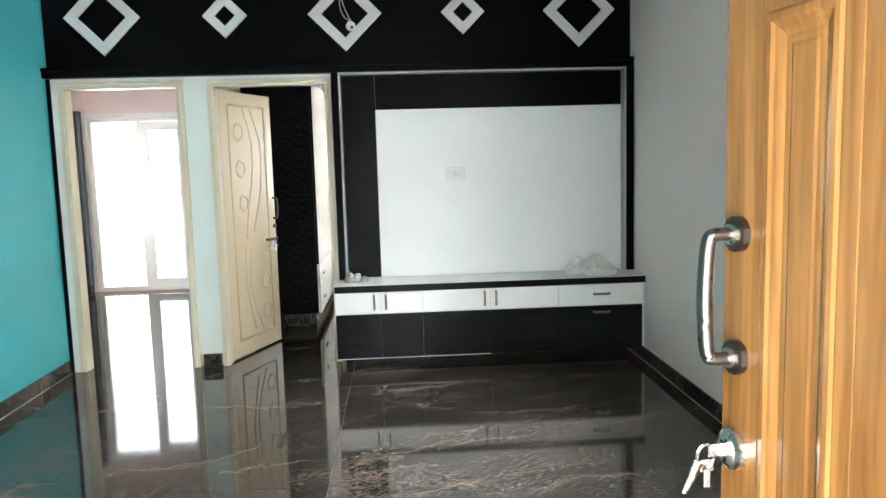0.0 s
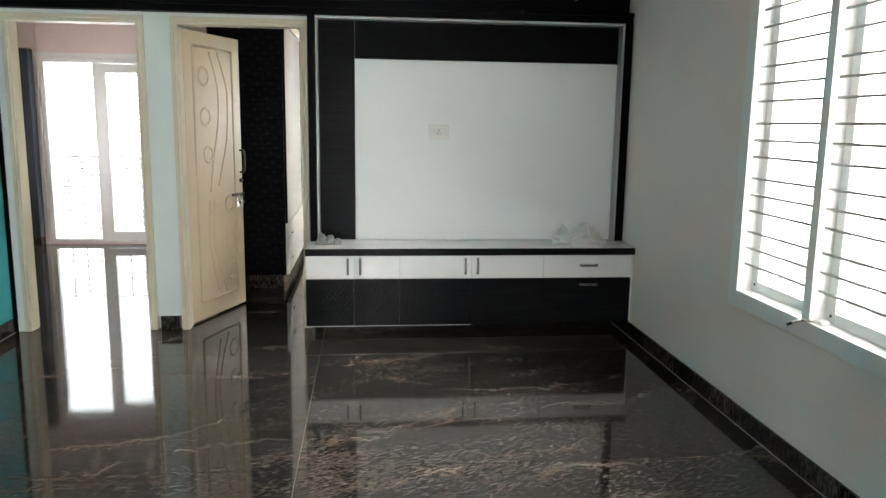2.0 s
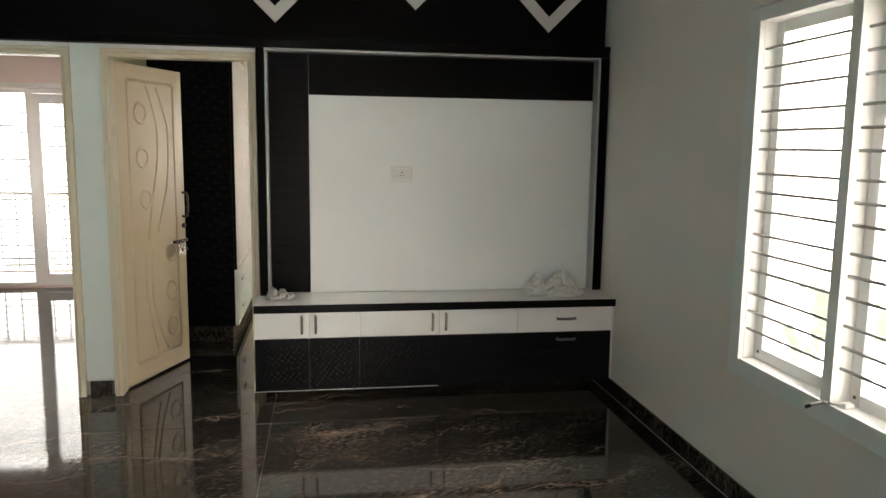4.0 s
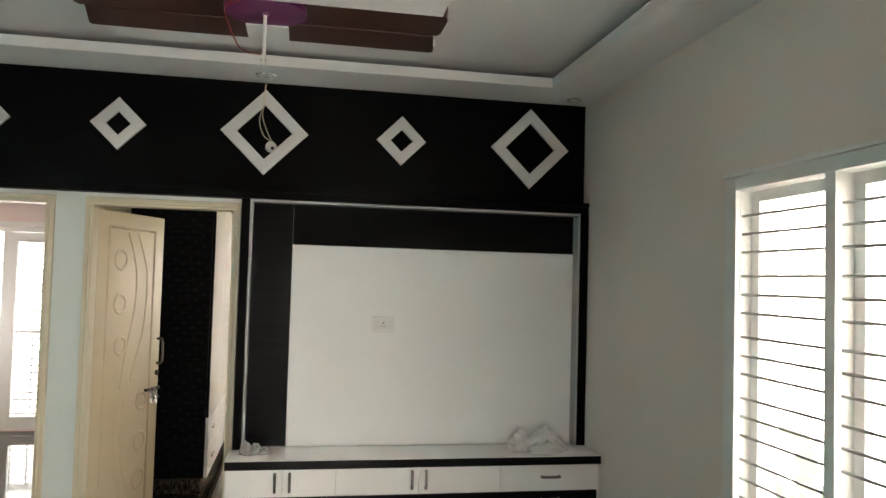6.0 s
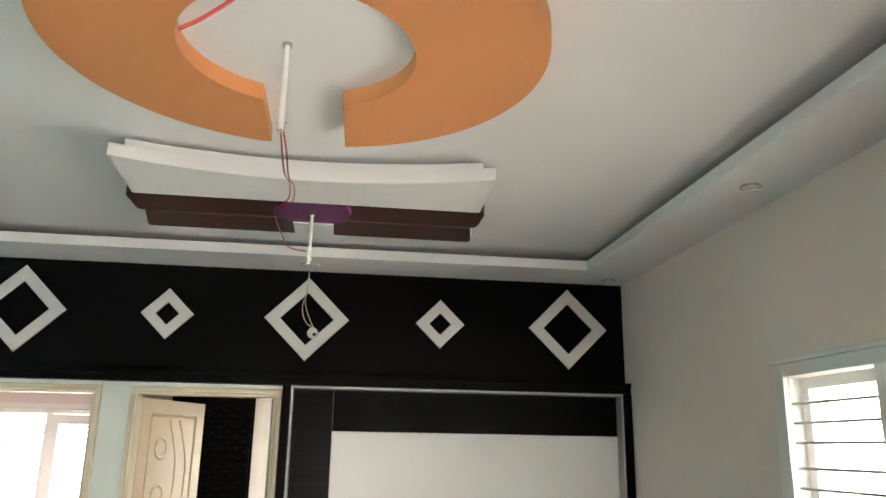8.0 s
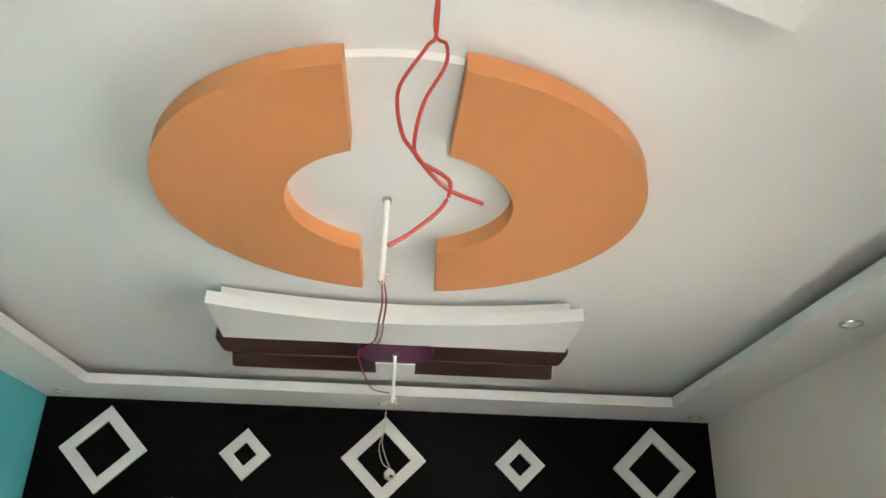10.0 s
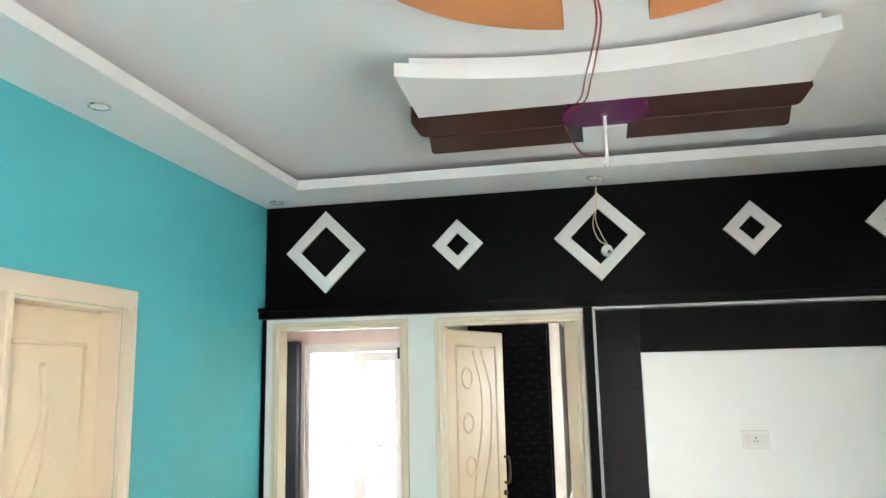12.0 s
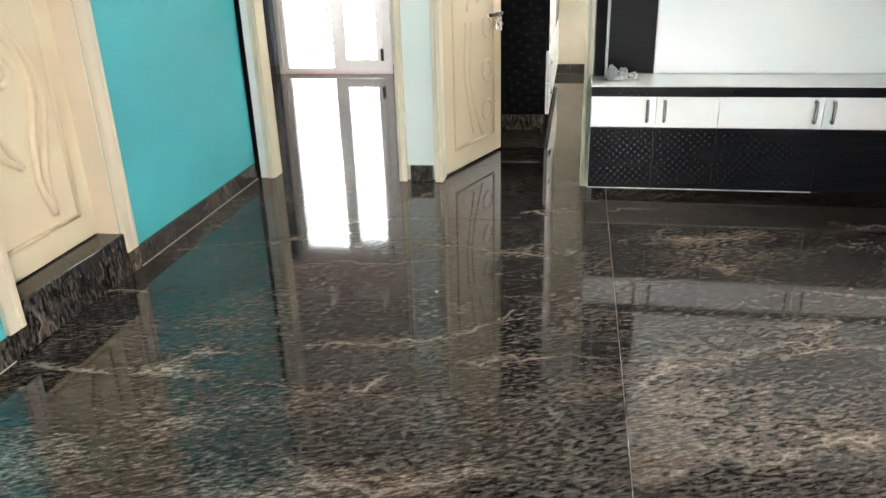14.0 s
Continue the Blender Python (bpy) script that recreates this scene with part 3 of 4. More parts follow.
part("wire", tube(spline([(0.005, 0, 0.03), (-0.03, -0.006, 0.10), (-0.058, -0.004, 0.19), (-0.048, 0.0, 0.28), (-0.045, 0.01, 0.40)], 6), 0.003, 6), M_FRAME, drop)


# ---- door frames ----
def door_frame(name, x0, x1, top, y0, y1, label, w=0.048):
    f = thing(name, label, "door frame", kind="structure")
    for a, b in ((x0 - w, x0), (x1, x1 + w)):
        p = box(a, b, y0, y1, 0.002, top, 0.003)
        part("jamb", p, M_FRAME, f)
        g = a + w * 0.62 if a < x0 else a + w * 0.38
        part("bead", tube([(g, y0, 0.01), (g, y0, top)], 0.008, 6), M_FRAME, f)
    part("head", boxes([(x0 - w, x1 + w, y0 + 0.001, y1, top + 0.001, top + w)]), M_FRAME, f)
    part("bead", tube([(x0 - w * 0.4, y0 + 0.001, top + w * 0.45), (x1 + w * 0.4, y0 + 0.001, top + w * 0.45)], 0.008, 6), M_FRAME, f)
    return f


door_frame("door_1", D1[0] + 0.004, D1[1] - 0.004, DTOP - 0.003, 6.250, 6.378, "ivory enamelled door frame, open doorway")
door_frame("door_2", D2[0] + 0.004, D2[1] - 0.004, DTOP - 0.003, 6.250, 6.378, "ivory enamelled door frame with its door ajar")
tagged(part("trim_left", boxes([(XL + 0.032, D1[0] - 0.046, 6.262, YF - 0.001, 0.002, 2.161), (XL + 0.032, D1[0] - 0.046, 6.262, YF - 0.001, 2.162, 2.188)]), M_WHITE_LAM), "flat white casing strip beside the doorway", "trim", kind="structure")
tagged(part("trim_pier", box(D1[1] + 0.046, D2[0] - 0.046, 6.266, YF - 0.001, 0.103, 2.188, 0.001), M_PIER), "pale mint wall strip between two doorways", "trim", kind="structure")
tagged(part("trim_top", boxes([(D1[0] - 0.044, D1[1] + 0.044, 6.262, YF - 0.001, 2.163, 2.188), (D2[0] - 0.044, D2[1] + 0.045, 6.262, YF - 0.001, 2.163, 2.188)]), M_WHITE_LAM), "flat white strip over the doorways", "trim", kind="structure")


def carved(bm, w, h, strokes, rings, y, r0=0.011):
    for s in strokes:
        add_tube(bm, spline([(u * w, y, v * h) for u, v in s], 7), r0, 6)
    for u, v, r in rings:
        add_tube(bm, [(u * w + r * math.cos(a), y, v * h + r * math.sin(a)) for a in np.linspace(0, 2 * math.pi, 28, endpoint=False)], r0, 6, True)


def border(bm, w, h, y, inx=0.11, z0=0.13, z1=0.10):
    a, b, c, d = inx, w - inx, z0, h - z1
    for p, q in (((a, c), (b, c)), ((b, c), (b, d)), ((b, d), (a, d)), ((a, d), (a, c))):
        add_tube(bm, [(p[0], y, p[1]), (q[0], y, q[1])], 0.010, 8)


# leaf of the second doorway, hinged at its left jamb and opened inwards
W2, H2 = 0.728, 2.085
leaf = thing("panel_door", "cream moulded door standing half open, brass-toned pull and latch", "door", at=(D2[0] + 0.006, 6.372, 0.014))
leaf.rotation_euler = (0, 0, radians(68.5))
part("leaf", box(0, W2, 0, 0.035, 0, H2, 0.003), M_CREAM, leaf)
bm = bmesh.new()
border(bm, W2, H2, 0.001)
carved(bm, W2, H2, [[(0.43, 0.94), (0.54, 0.855), (0.58, 0.79), (0.56, 0.69), (0.46, 0.565), (0.39, 0.45)], [(0.58, 0.94), (0.70, 0.855), (0.75, 0.79), (0.72, 0.64), (0.60, 0.525), (0.54, 0.47)],
                    [(0.36, 0.42), (0.33, 0.30), (0.38, 0.20), (0.47, 0.09)], [(0.46, 0.42), (0.42, 0.28), (0.50, 0.17), (0.63, 0.075)]],
       [(0.33, 0.853, 0.062), (0.34, 0.715, 0.060), (0.37, 0.584, 0.056), (0.73, 0.397, 0.056), (0.73, 0.267, 0.060), (0.73, 0.145, 0.062)], 0.0045, 0.0135)
smooth(part("moulding", bm, M_CREAM, leaf))
part("pull_handle", tube(spline([(0.700, 0.0, 1.065), (0.700, -0.035, 1.07), (0.700, -0.044, 1.15), (0.700, -0.035, 1.23), (0.700, 0.0, 1.235)], 5), 0.009, 8), M_BRONZE, leaf, "dark bronze pull handle")
part("lock", tube([(0.700, 0.0, 0.998), (0.700, -0.014, 0.998)], 0.018, 12), M_BRONZE, leaf, "round lock cylinder")
lat = part("latch", boxes([(0.562, 0.732, -0.016, 0.0, 0.880, 0.902), (0.66, 0.732, -0.016, 0.0, 0.815, 0.835)], 0.002), M_BRONZE, leaf, "dark bronze sliding latch")
part("latch_knob", tube([(0.607, -0.012, 0.890), (0.607, -0.03, 0.875), (0.607, -0.032, 0.80)], 0.010, 8), M_STEEL, lat)
part("latch_knob", tube([(0.66, -0.012, 0.890), (0.66, -0.03, 0.875), (0.66, -0.032, 0.79)], 0.010, 8), M_STEEL, lat)

# side door in the teal wall, on a granite step
sd = thing("door_3", "ivory enamelled door frame in the teal wall", "door frame", kind="structure")
for a, b in ((LD[0] - 0.085, LD[0]), (LD[1], LD[1] + 0.085)):
    part("casing", boxes([(XL - 0.001, XL + 0.022, a, b, 0.105, 2.14)], 0.003), M_CASING, sd)
    g = (a + b) / 2
    part("bead", tube([(XL + 0.022, g + 0.015, 0.11), (XL + 0.022, g + 0.015, 2.15)], 0.009, 6), M_CASING, sd)
part("head", boxes([(XL - 0.001, XL + 0.022, LD[0] - 0.085, LD[1] + 0.085, 2.141, 2.228)], 0.003), M_CASING, sd)
part("jamb", boxes([(XL - 0.19, XL - 0.002, LD[0], LD[0] + 0.012, 0.199, 2.125), (XL - 0.19, XL - 0.002, LD[1] - 0.012, LD[1], 0.199, 2.125), (XL - 0.19, XL - 0.002, LD[0], LD[1], 2.126, 2.139)]), M_CASING, sd)
part("step", box(XL - 0.19, XL + 0.016, LD[0] + 0.001, LD[1] - 0.001, 0.002, 0.198, 0.003), M_SKIRT, sd, "dark granite step")
leaf3 = thing("panel_door", "cream moulded door closed above a granite step", "door", at=(XL - 0.10, LD[1] - 0.014, 0.204))
leaf3.rotation_euler = (0, 0, radians(-90))
W3, H3 = LD[1] - LD[0] - 0.028, 1.918
part("leaf", box(0, W3, -0.03, 0, 0, H3, 0.003), M_CREAM, leaf3)
bm = bmesh.new()
border(bm, W3, H3, 0.002, 0.098, 0.12, 0.15)
carved(bm, W3, H3, [[(0.55, 0.878), (0.46, 0.772), (0.49, 0.658), (0.63, 0.518), (0.69, 0.43), (0.70, 0.37), (0.65, 0.28), (0.55, 0.21)],
                    [(0.55, 0.878), (0.515, 0.80), (0.535, 0.735), (0.64, 0.655), (0.77, 0.53), (0.80, 0.43), (0.79, 0.34), (0.70, 0.25), (0.55, 0.21)],
                    [(0.49, 0.50), (0.385, 0.455), (0.28, 0.40), (0.24, 0.34), (0.29, 0.27), (0.37, 0.18), (0.36, 0.09)],
                    [(0.49, 0.50), (0.42, 0.45), (0.355, 0.40), (0.335, 0.34), (0.40, 0.26), (0.44, 0.17), (0.36, 0.09)]],
       [(0.55, 0.395, 0.045)], 0.003, 0.017)
smooth(part("moulding", bm, M_CREAM, leaf3))

# ---- skirting ----
skirt = thing("baseboard", "dark granite skirting along the walls", "baseboard", kind="structure")
for it in ((XL + 0.001, XL + 0.014, YN, LD[0] - 0.087, 0.002, 0.100), (XL + 0.001, XL + 0.014, LD[1] + 0.087, 6.25, 0.002, 0.100), (XR - 0.014, XR - 0.001, YN, 6.30, 0.002, 0.100),
           (XL + 0.001, XL + 0.022, LD[1] + 0.001, LD[1] + 0.083, 0.002, 0.1035), (XL + 0.001, XL + 0.022, LD[0] - 0.083, LD[0] - 0.001, 0.002, 0.1035),
           (D1[1] + 0.066, D2[0] - 0.064, 6.254, YF - 0.001, 0.002, 0.102), (-0.55, XR - 0.015, 6.296, YF - 0.001, 0.002, 0.100),
           (-4.58, -3.96, YB - 0.013, YB - 0.001, 0.002, 0.1), (-2.645, -1.61, YB - 0.013, YB - 0.001, 0.002, 0.1), (-1.49, XR - 0.01, YB - 0.013, YB - 0.001, 0.002, 0.1)):
    part("skirting_board", box(*it, 0.0015), M_SKIRT, skirt)

for it in ((XL + 0.0145, XL + 0.0175, YN, LD[0] - 0.087, 0.0005, 0.004), (XL + 0.0145, XL + 0.0175, LD[1] + 0.087, 6.24, 0.0005, 0.004), (XR - 0.0175, XR - 0.0145, YN, 6.29, 0.0005, 0.004)):
    part("grout_line", box(*it), M_GROUT, skirt, "pale grout line")

# ---- window in the east wall ----
WY = [(3.223, 3.807), (3.863, 4.430)]
WZ0, WZ1 = 0.678, 2.145
win = thing("window_1", "white two-light window with horizontal grille bars", "window", kind="structure")
part("casing", boxes([(XR - 0.022, XR + 0.002, 3.140, 3.222, 0.593, 2.204), (XR - 0.022, XR + 0.002, 4.431, 4.515, 0.593, 2.204), (XR - 0.022, XR + 0.002, 3.223, 4.430, 2.146, 2.204),
                      (XR - 0.022, XR + 0.002, 3.223, 4.430, 0.593, 0.677)], 0.003), M_UPVC, win)
part("cornice", box(XR - 0.034, XR - 0.002, 3.130, 4.525, 2.205, 2.224, 0.003), M_UPVC, win)
part("window_frame", boxes([(XR - 0.020, XR + 0.13, 3.808, 3.862, WZ0, WZ1), (XR + 0.003, XR + 0.13, 4.431, 4.444, WZ0, WZ1), (XR + 0.003, XR + 0.13, 3.164, 3.222, WZ0, WZ1),
                            (XR + 0.003, XR + 0.13, 3.164, 4.444, WZ1 + 0.001, 2.174), (XR + 0.003, XR + 0.13, 3.164, 4.444, 0.631, WZ0 - 0.001)]), M_UPVC, win)
SX = XR + 0.056
for a, b in WY:
    s = part("sash", boxes([(SX, SX + 0.04, a + 0.001, a + 0.055, WZ0 + 0.001, WZ1 - 0.001), (SX, SX + 0.04, b - 0.055, b - 0.001, WZ0 + 0.001, WZ1 - 0.001),
                            (SX, SX + 0.04, a + 0.055, b - 0.055, WZ1 - 0.050, WZ1 - 0.001), (SX, SX + 0.04, a + 0.055, b - 0.055, WZ0 + 0.001, WZ0 + 0.052)], 0.003), M_UPVC, win)
    g = part("pane", box(SX + 0.017, SX + 0.022, a + 0.05, b - 0.05, WZ0 + 0.047, WZ1 - 0.045), M_GLASS, s)
    g.visible_shadow = False
    part("screw", tube([(SX - 0.003, b - 0.03, WZ0 + 0.035), (SX + 0.001, b - 0.03, WZ0 + 0.035)], 0.007, 10), M_BRONZE, s, "dark screw head")
    for k in range(15):
        z = 2.034 - (k // 3) * 0.2648 - (k % 3) * 0.0805
        part("grille_bar", tube([(XR + 0.014, a - 0.002, z), (XR + 0.014, b + 0.002, z)], 0.0062, 8), M_BAR, win)
stay = thing("window_stay", "small steel window stay with a dark tip", "window stay", at=(XR - 0.03, 3.813, 0.684))
part("arm", tube([(0.045, -0.04, 0.004), (-0.02, -0.01, 0.006), (-0.055, 0.01, -0.010)], 0.006, 8), M_STEEL, stay)
part("bracket", boxes([(0.035, 0.07, -0.06, -0.03, -0.004, 0.012)], 0.002), M_PLASTIC, stay)
part("tip", tube([(-0.055, 0.01, -0.010), (-0.073, 0.018, -0.020)], 0.007, 8), M_BLACK_PLASTIC, stay)

# assumed window of the second room, out of sight, added to light it
w3 = thing("window_3", "unseen white framed side window, added to light the second room", "window", kind="structure")
part("window_frame", boxes([(XR + 0.05, XR + 0.11, 9.001, 9.06, 1.101, 1.999), (XR + 0.05, XR + 0.11, 9.43, 9.48, 1.101, 1.999), (XR + 0.05, XR + 0.11, 9.84, 9.899, 1.101, 1.999)]), M_UPVC, w3)

# ---- balcony door in the back wall ----
bal = thing("window_2", "white glazed balcony door with a fixed side light", "balcony door", kind="structure")
part("window_frame", boxes([(-3.898, -3.85, YB + 0.02, YB + 0.10, 0.022, 2.158), (-3.315, -3.245, YB + 0.02, YB + 0.10, 0.022, 2.158), (-2.742, -2.692, YB + 0.02, YB + 0.10, 0.022, 2.158),
                            (-3.85, -3.315, YB + 0.02, YB + 0.10, 2.11, 2.158), (-3.245, -2.742, YB + 0.02, YB + 0.10, 2.11, 2.158), (-3.85, -3.315, YB + 0.02, YB + 0.10, 0.022, 0.06), (-3.245, -2.742, YB + 0.02, YB + 0.10, 0.022, 0.05)]), M_UPVC, bal)
part("casing", boxes([(-3.945, -3.902, YB - 0.02, YB + 0.018, 0.003, 2.155), (-3.945, -2.65, YB - 0.02, YB - 0.001, 2.162, 2.215), (-2.688, -2.65, YB - 0.02, YB + 0.018, 0.003, 2.16)]), M_UPVC, bal)
part("door_leaf", boxes([(-3.242, -3.17, YB + 0.0, YB + 0.045, 0.055, 2.105), (-2.82, -2.745, YB + 0.0, YB + 0.045, 0.055, 2.105), (-3.17, -2.82, YB + 0.0, YB + 0.045, 2.00, 2.105), (-3.17, -2.82, YB + 0.0, YB + 0.045, 0.055, 0.15)]), M_UPVC, bal)
for a, b, z0, z1, y in ((-3.85, -3.315, 0.06, 2.11, YB + 0.06), (-3.17, -2.82, 0.15, 2.00, YB + 0.025)):
    g = part("pane", box(a, b, y, y + 0.005, z0, z1), M_GLASS, bal)
    g.visible_shadow = False
for z in (0.14, 2.02):
    part("hinge", box(-2.775, -2.742, YB - 0.018, YB - 0.001, z, z + 0.13, 0.003), M_BLACK_PLASTIC, bal, "black hinge")
part("handle", box(-2.80, -2.775, YB - 0.03, YB - 0.001, 1.06, 1.16, 0.004), M_UPVC, bal)
for k in range(26):
    z = 0.16 + k * 0.073
    part("grille_bar", tube([(-3.90, YB + 0.16, z), (-2.69, YB + 0.16, z)], 0.009, 6), M_BAR, bal)
balcony = thing("balcony", "balcony slab with a painted railing", "balcony", kind="structure")
part("slab", box(-4.6, -1.6, YB + 0.201, YB + 1.4, -0.15, -0.02), M_GROUT, balcony)
part("top_rail", tube([(-4.6, YB + 1.35, 0.95), (-1.6, YB + 1.35, 0.95)], 0.025, 8), M_BAR, balcony)
for k in range(16):
    part("baluster", tube([(-4.55 + k * 0.19, YB + 1.35, -0.021), (-4.55 + k * 0.19, YB + 1.35, 0.95)], 0.01, 6), M_BAR, balcony)

# ---- rooms behind ----
wd = thing("cupboard", "shallow tall navy-black cupboard against the pink wall on a granite plinth", "cupboard", at=(-4.233, 10.0, 0))
part("body", box(-0.285, 0.285, -0.03, 0.085, 0.10, 2.245, 0.003), M_NAVY, wd)
part("door", box(-0.283, 0.283, -0.048, -0.031, 0.11, 2.235, 0.003), M_NAVY, wd)
part("plinth", box(-0.285, 0.28, -0.03, 0.085, 0.003, 0.099), M_SKIRT, wd)
for a, b in ((-3.92, -3.50), (-3.24, -2.85)):
    tagged(part("cornice_block", box(a, b, YB - 0.30, YB - 0.001, 2.625, 2.80, 0.004), M_CEIL), "white plaster cornice block on the pink wall", "cornice", "cornice blocks", kind="structure")
tagged(part("cable", tube(spline([(-3.82, YB - 0.03, 2.9), (-3.84, YB - 0.03, 2.6), (-3.90, YB - 0.04, 2.45), (-3.87, YB - 0.03, 2.3), (-3.86, YB - 0.025, 2.22)], 5), 0.004, 6), M_FRAME), "thin cable hanging down the pink wall", "cable")
wb = thing("wardrobe", "dark patterned built-in wardrobe with white drawers on a granite plinth", "wardrobe", at=(-1.148, 8.80, 0))
part("body", box(-0.362, 0.262, -1.24, 1.24, 0.128, 2.42, 0.003), M_WARDROBE, wb)
part("plinth", box(-0.362, 0.235, -1.21, 1.24, 0.003, 0.126), M_SKIRT, wb)
part("door_edge", box(0.264, 0.282, -1.238, -1.19, 0.592, 2.30, 0.002), M_WARDROBE, wb)
part("door", box(0.264, 0.282, -1.186, -0.46, 0.592, 2.30, 0.002), M_WHITE_LAM, wb, "white laminate door")
part("door", box(0.264, 0.282, -0.456, 0.25, 0.592, 2.30, 0.002), M_WHITE_LAM, wb, "white laminate door")
part("door", box(0.264, 0.282, 0.254, 1.238, 0.592, 2.30, 0.002), M_WARDROBE, wb)
part("cornice", box(0.264, 0.29, -1.238, 1.238, 2.304, 2.40, 0.002), M_WHITE_LAM, wb, "white laminate top rail")
for z0, z1 in ((0.132, 0.358), (0.362, 0.588)):
    d = part("drawer", box(0.264, 0.290, -1.238, 1.238, z0, z1, 0.002), M_WHITE_LAM, wb, "white laminate drawer")
    part("handle", box(0.291, 0.305, -1.00, -0.88, (z0 + z1) / 2 - 0.008, (z0 + z1) / 2 + 0.008), M_PULL, d)
crumple("bundle", "brown and green bundle stored on top of the wardrobe", "bundle", -0.98, 8.0, 2.42, 0.14, 0.3, 0.12, paint("olive_brown_cloth", (0.14, 0.12, 0.07), 0.8, 0.3), 3, 0.6)


# ---- ceiling ornaments ----
CX, CY = -0.399, 3.497


def half_ring(sign):
    ro, ri, g = 0.724, 0.360, 0.137
    a0, a1 = math.asin(g / ro), math.asin(g / ri)
    outer = [(ro * math.cos(a), ro * math.sin(a)) for a in np.linspace(-math.pi / 2 + a0, math.pi / 2 - a0, 56)]
    inner = [(ri * math.cos(a), ri * math.sin(a)) for a in np.linspace(math.pi / 2 - a1, -math.pi / 2 + a1, 40)]
    return [(CX + sign * (x * 1.054 + 0.006 * sign), CY + y) for x, y in outer] + [(CX + sign * x, CY + y) for x, y in inner]


medal = thing("ceiling_medallion", "round ceiling ornament of two orange half rings on a white disc", "ceiling ornament")
part("backing_disc", disc(CX, CY, 0.672, 3.045, CEIL - 0.001, 72), M_CEIL, medal, "white disc")
for s in (1, -1):
    part("half_ring", prism(half_ring(s), 2.984, 3.044, 0.002), M_ORANGE, medal, "orange half ring")


def ornament(y_sign):
    def Y(y):
        return y if y_sign > 0 else 6.89 - y

    def X(x):
        return CX + x

    def curved(half_near, half_far, y_near, sag, y_far, z0, z1, bevel=0.0):
        near = [(X(u * half_near), Y(y_near + sag * (1 - u * u))) for u in np.linspace(-1, 1, 33)]
        return prism(near + [(X(half_far), Y(y_far)), (X(-half_far), Y(y_far))], z0, z1, bevel)

    orn = thing("ceiling_ornament", "white curved band with stepped brown tiers and a purple disc", "ceiling ornament", "bands beside the ceiling medallion")
    part("band", curved(0.795, 0.815, 4.350, 0.165, 4.828, 2.940, 2.996, 0.002), M_CEIL, orn, "white curved band")
    part("upper_band", curved(0.755, 0.78, 4.425, 0.120, 4.82, 2.997, 3.044), M_CEIL, orn, "white band")
    part("riser", curved(0.60, 0.60, 4.560, 0.10, 4.80, 3.045, CEIL - 0.001), M_CEIL, orn)
    part("tier", prism([(X(-0.88), Y(4.96)), (X(0.855), Y(4.96)), (X(0.875), Y(5.02)), (X(0.875), Y(5.22)), (X(0.86), Y(5.25)), (X(-0.885), Y(5.25)), (X(-0.90), Y(5.22)), (X(-0.90), Y(5.02))], 2.990, CEIL - 0.001, 0.003), M_BROWN, orn, "brown tier")
    part("tier", prism([(X(-0.86), Y(5.251)), (X(0.84), Y(5.251)), (X(0.885), Y(5.50)), (X(0.875), Y(5.53)), (X(-0.895), Y(5.53)), (X(-0.905), Y(5.50))], 2.986, CEIL - 0.001, 0.003), M_BROWN, orn, "brown tier")
    part("end_strip", prism([(X(-0.90), Y(5.532)), (X(0.90), Y(5.532)), (X(0.86), Y(5.83)), (X(-0.86), Y(5.83))], 3.022, CEIL - 0.001), M_CEIL, orn, "white strip")
    part("disc", disc(X(0), Y(5.04), 0.192, 2.955, 2.9855, 48), M_PURPLE, orn, "purple disc")
    part("notch", prism([(X(-0.104), Y(5.20)), (X(0.104), Y(5.20)), (X(0.104), Y(5.50)), (X(-0.104), Y(5.50))], 2.948, 2.9545), M_CEIL, orn, "white block")
    return orn


ornament(1)
ornament(-1)


def down_rod(x, y, top, length):
    r = thing("fan_down_rod", "thin white metal fan rod hanging from the ceiling", "fan rod", "fan rods on the ceiling", at=(x, y, top))
    part("rod", tube([(0, 0, 0), (0, 0, -length)], 0.0085, 12), M_PLASTIC, r)
    part("cap", tube([(0, 0, 0.0), (0, 0, -0.010)], 0.017, 14), M_STEEL, r)
    part("pin", tube([(-0.018, 0, -length + 0.022), (0.018, 0, -length + 0.022)], 0.003, 6), M_STEEL, r)
    part("shackle", tube([(0.011 * math.cos(a), 0, -length + 0.004 + 0.011 * math.sin(a)) for a in np.linspace(0, 2 * math.pi, 14, endpoint=False)], 0.0025, 6, True), M_STEEL, r)
    return r


down_rod(-0.440, 3.545, 3.0445, 0.290)
down_rod(CX - 0.002, 5.04, 2.9545, 0.245)
down_rod(CX - 0.002, 6.89 - 5.04, 2.9545, 0.245)
fitting = thing("ceiling_hook", "small white ceiling plate with a hook above the black boarding", "ceiling hook", at=(-0.415, 6.10, SOFFIT))
part("plate", tube([(0, 0, -0.001), (0, 0, -0.008)], [0.034, 0.030], 20), M_PLASTIC, fitting)
part("hook", tube([(0, 0, -0.008), (0.012, 0, -0.016), (0.012, 0, -0.026), (0, 0, -0.032)], 0.003, 6), M_STEEL, fitting)


def wires(label, runs, r, material):
    t = thing("cable", label, "cable")
    for run in runs:
        part("strand", tube(spline(run, 7), r, 6), material, t)
    return t


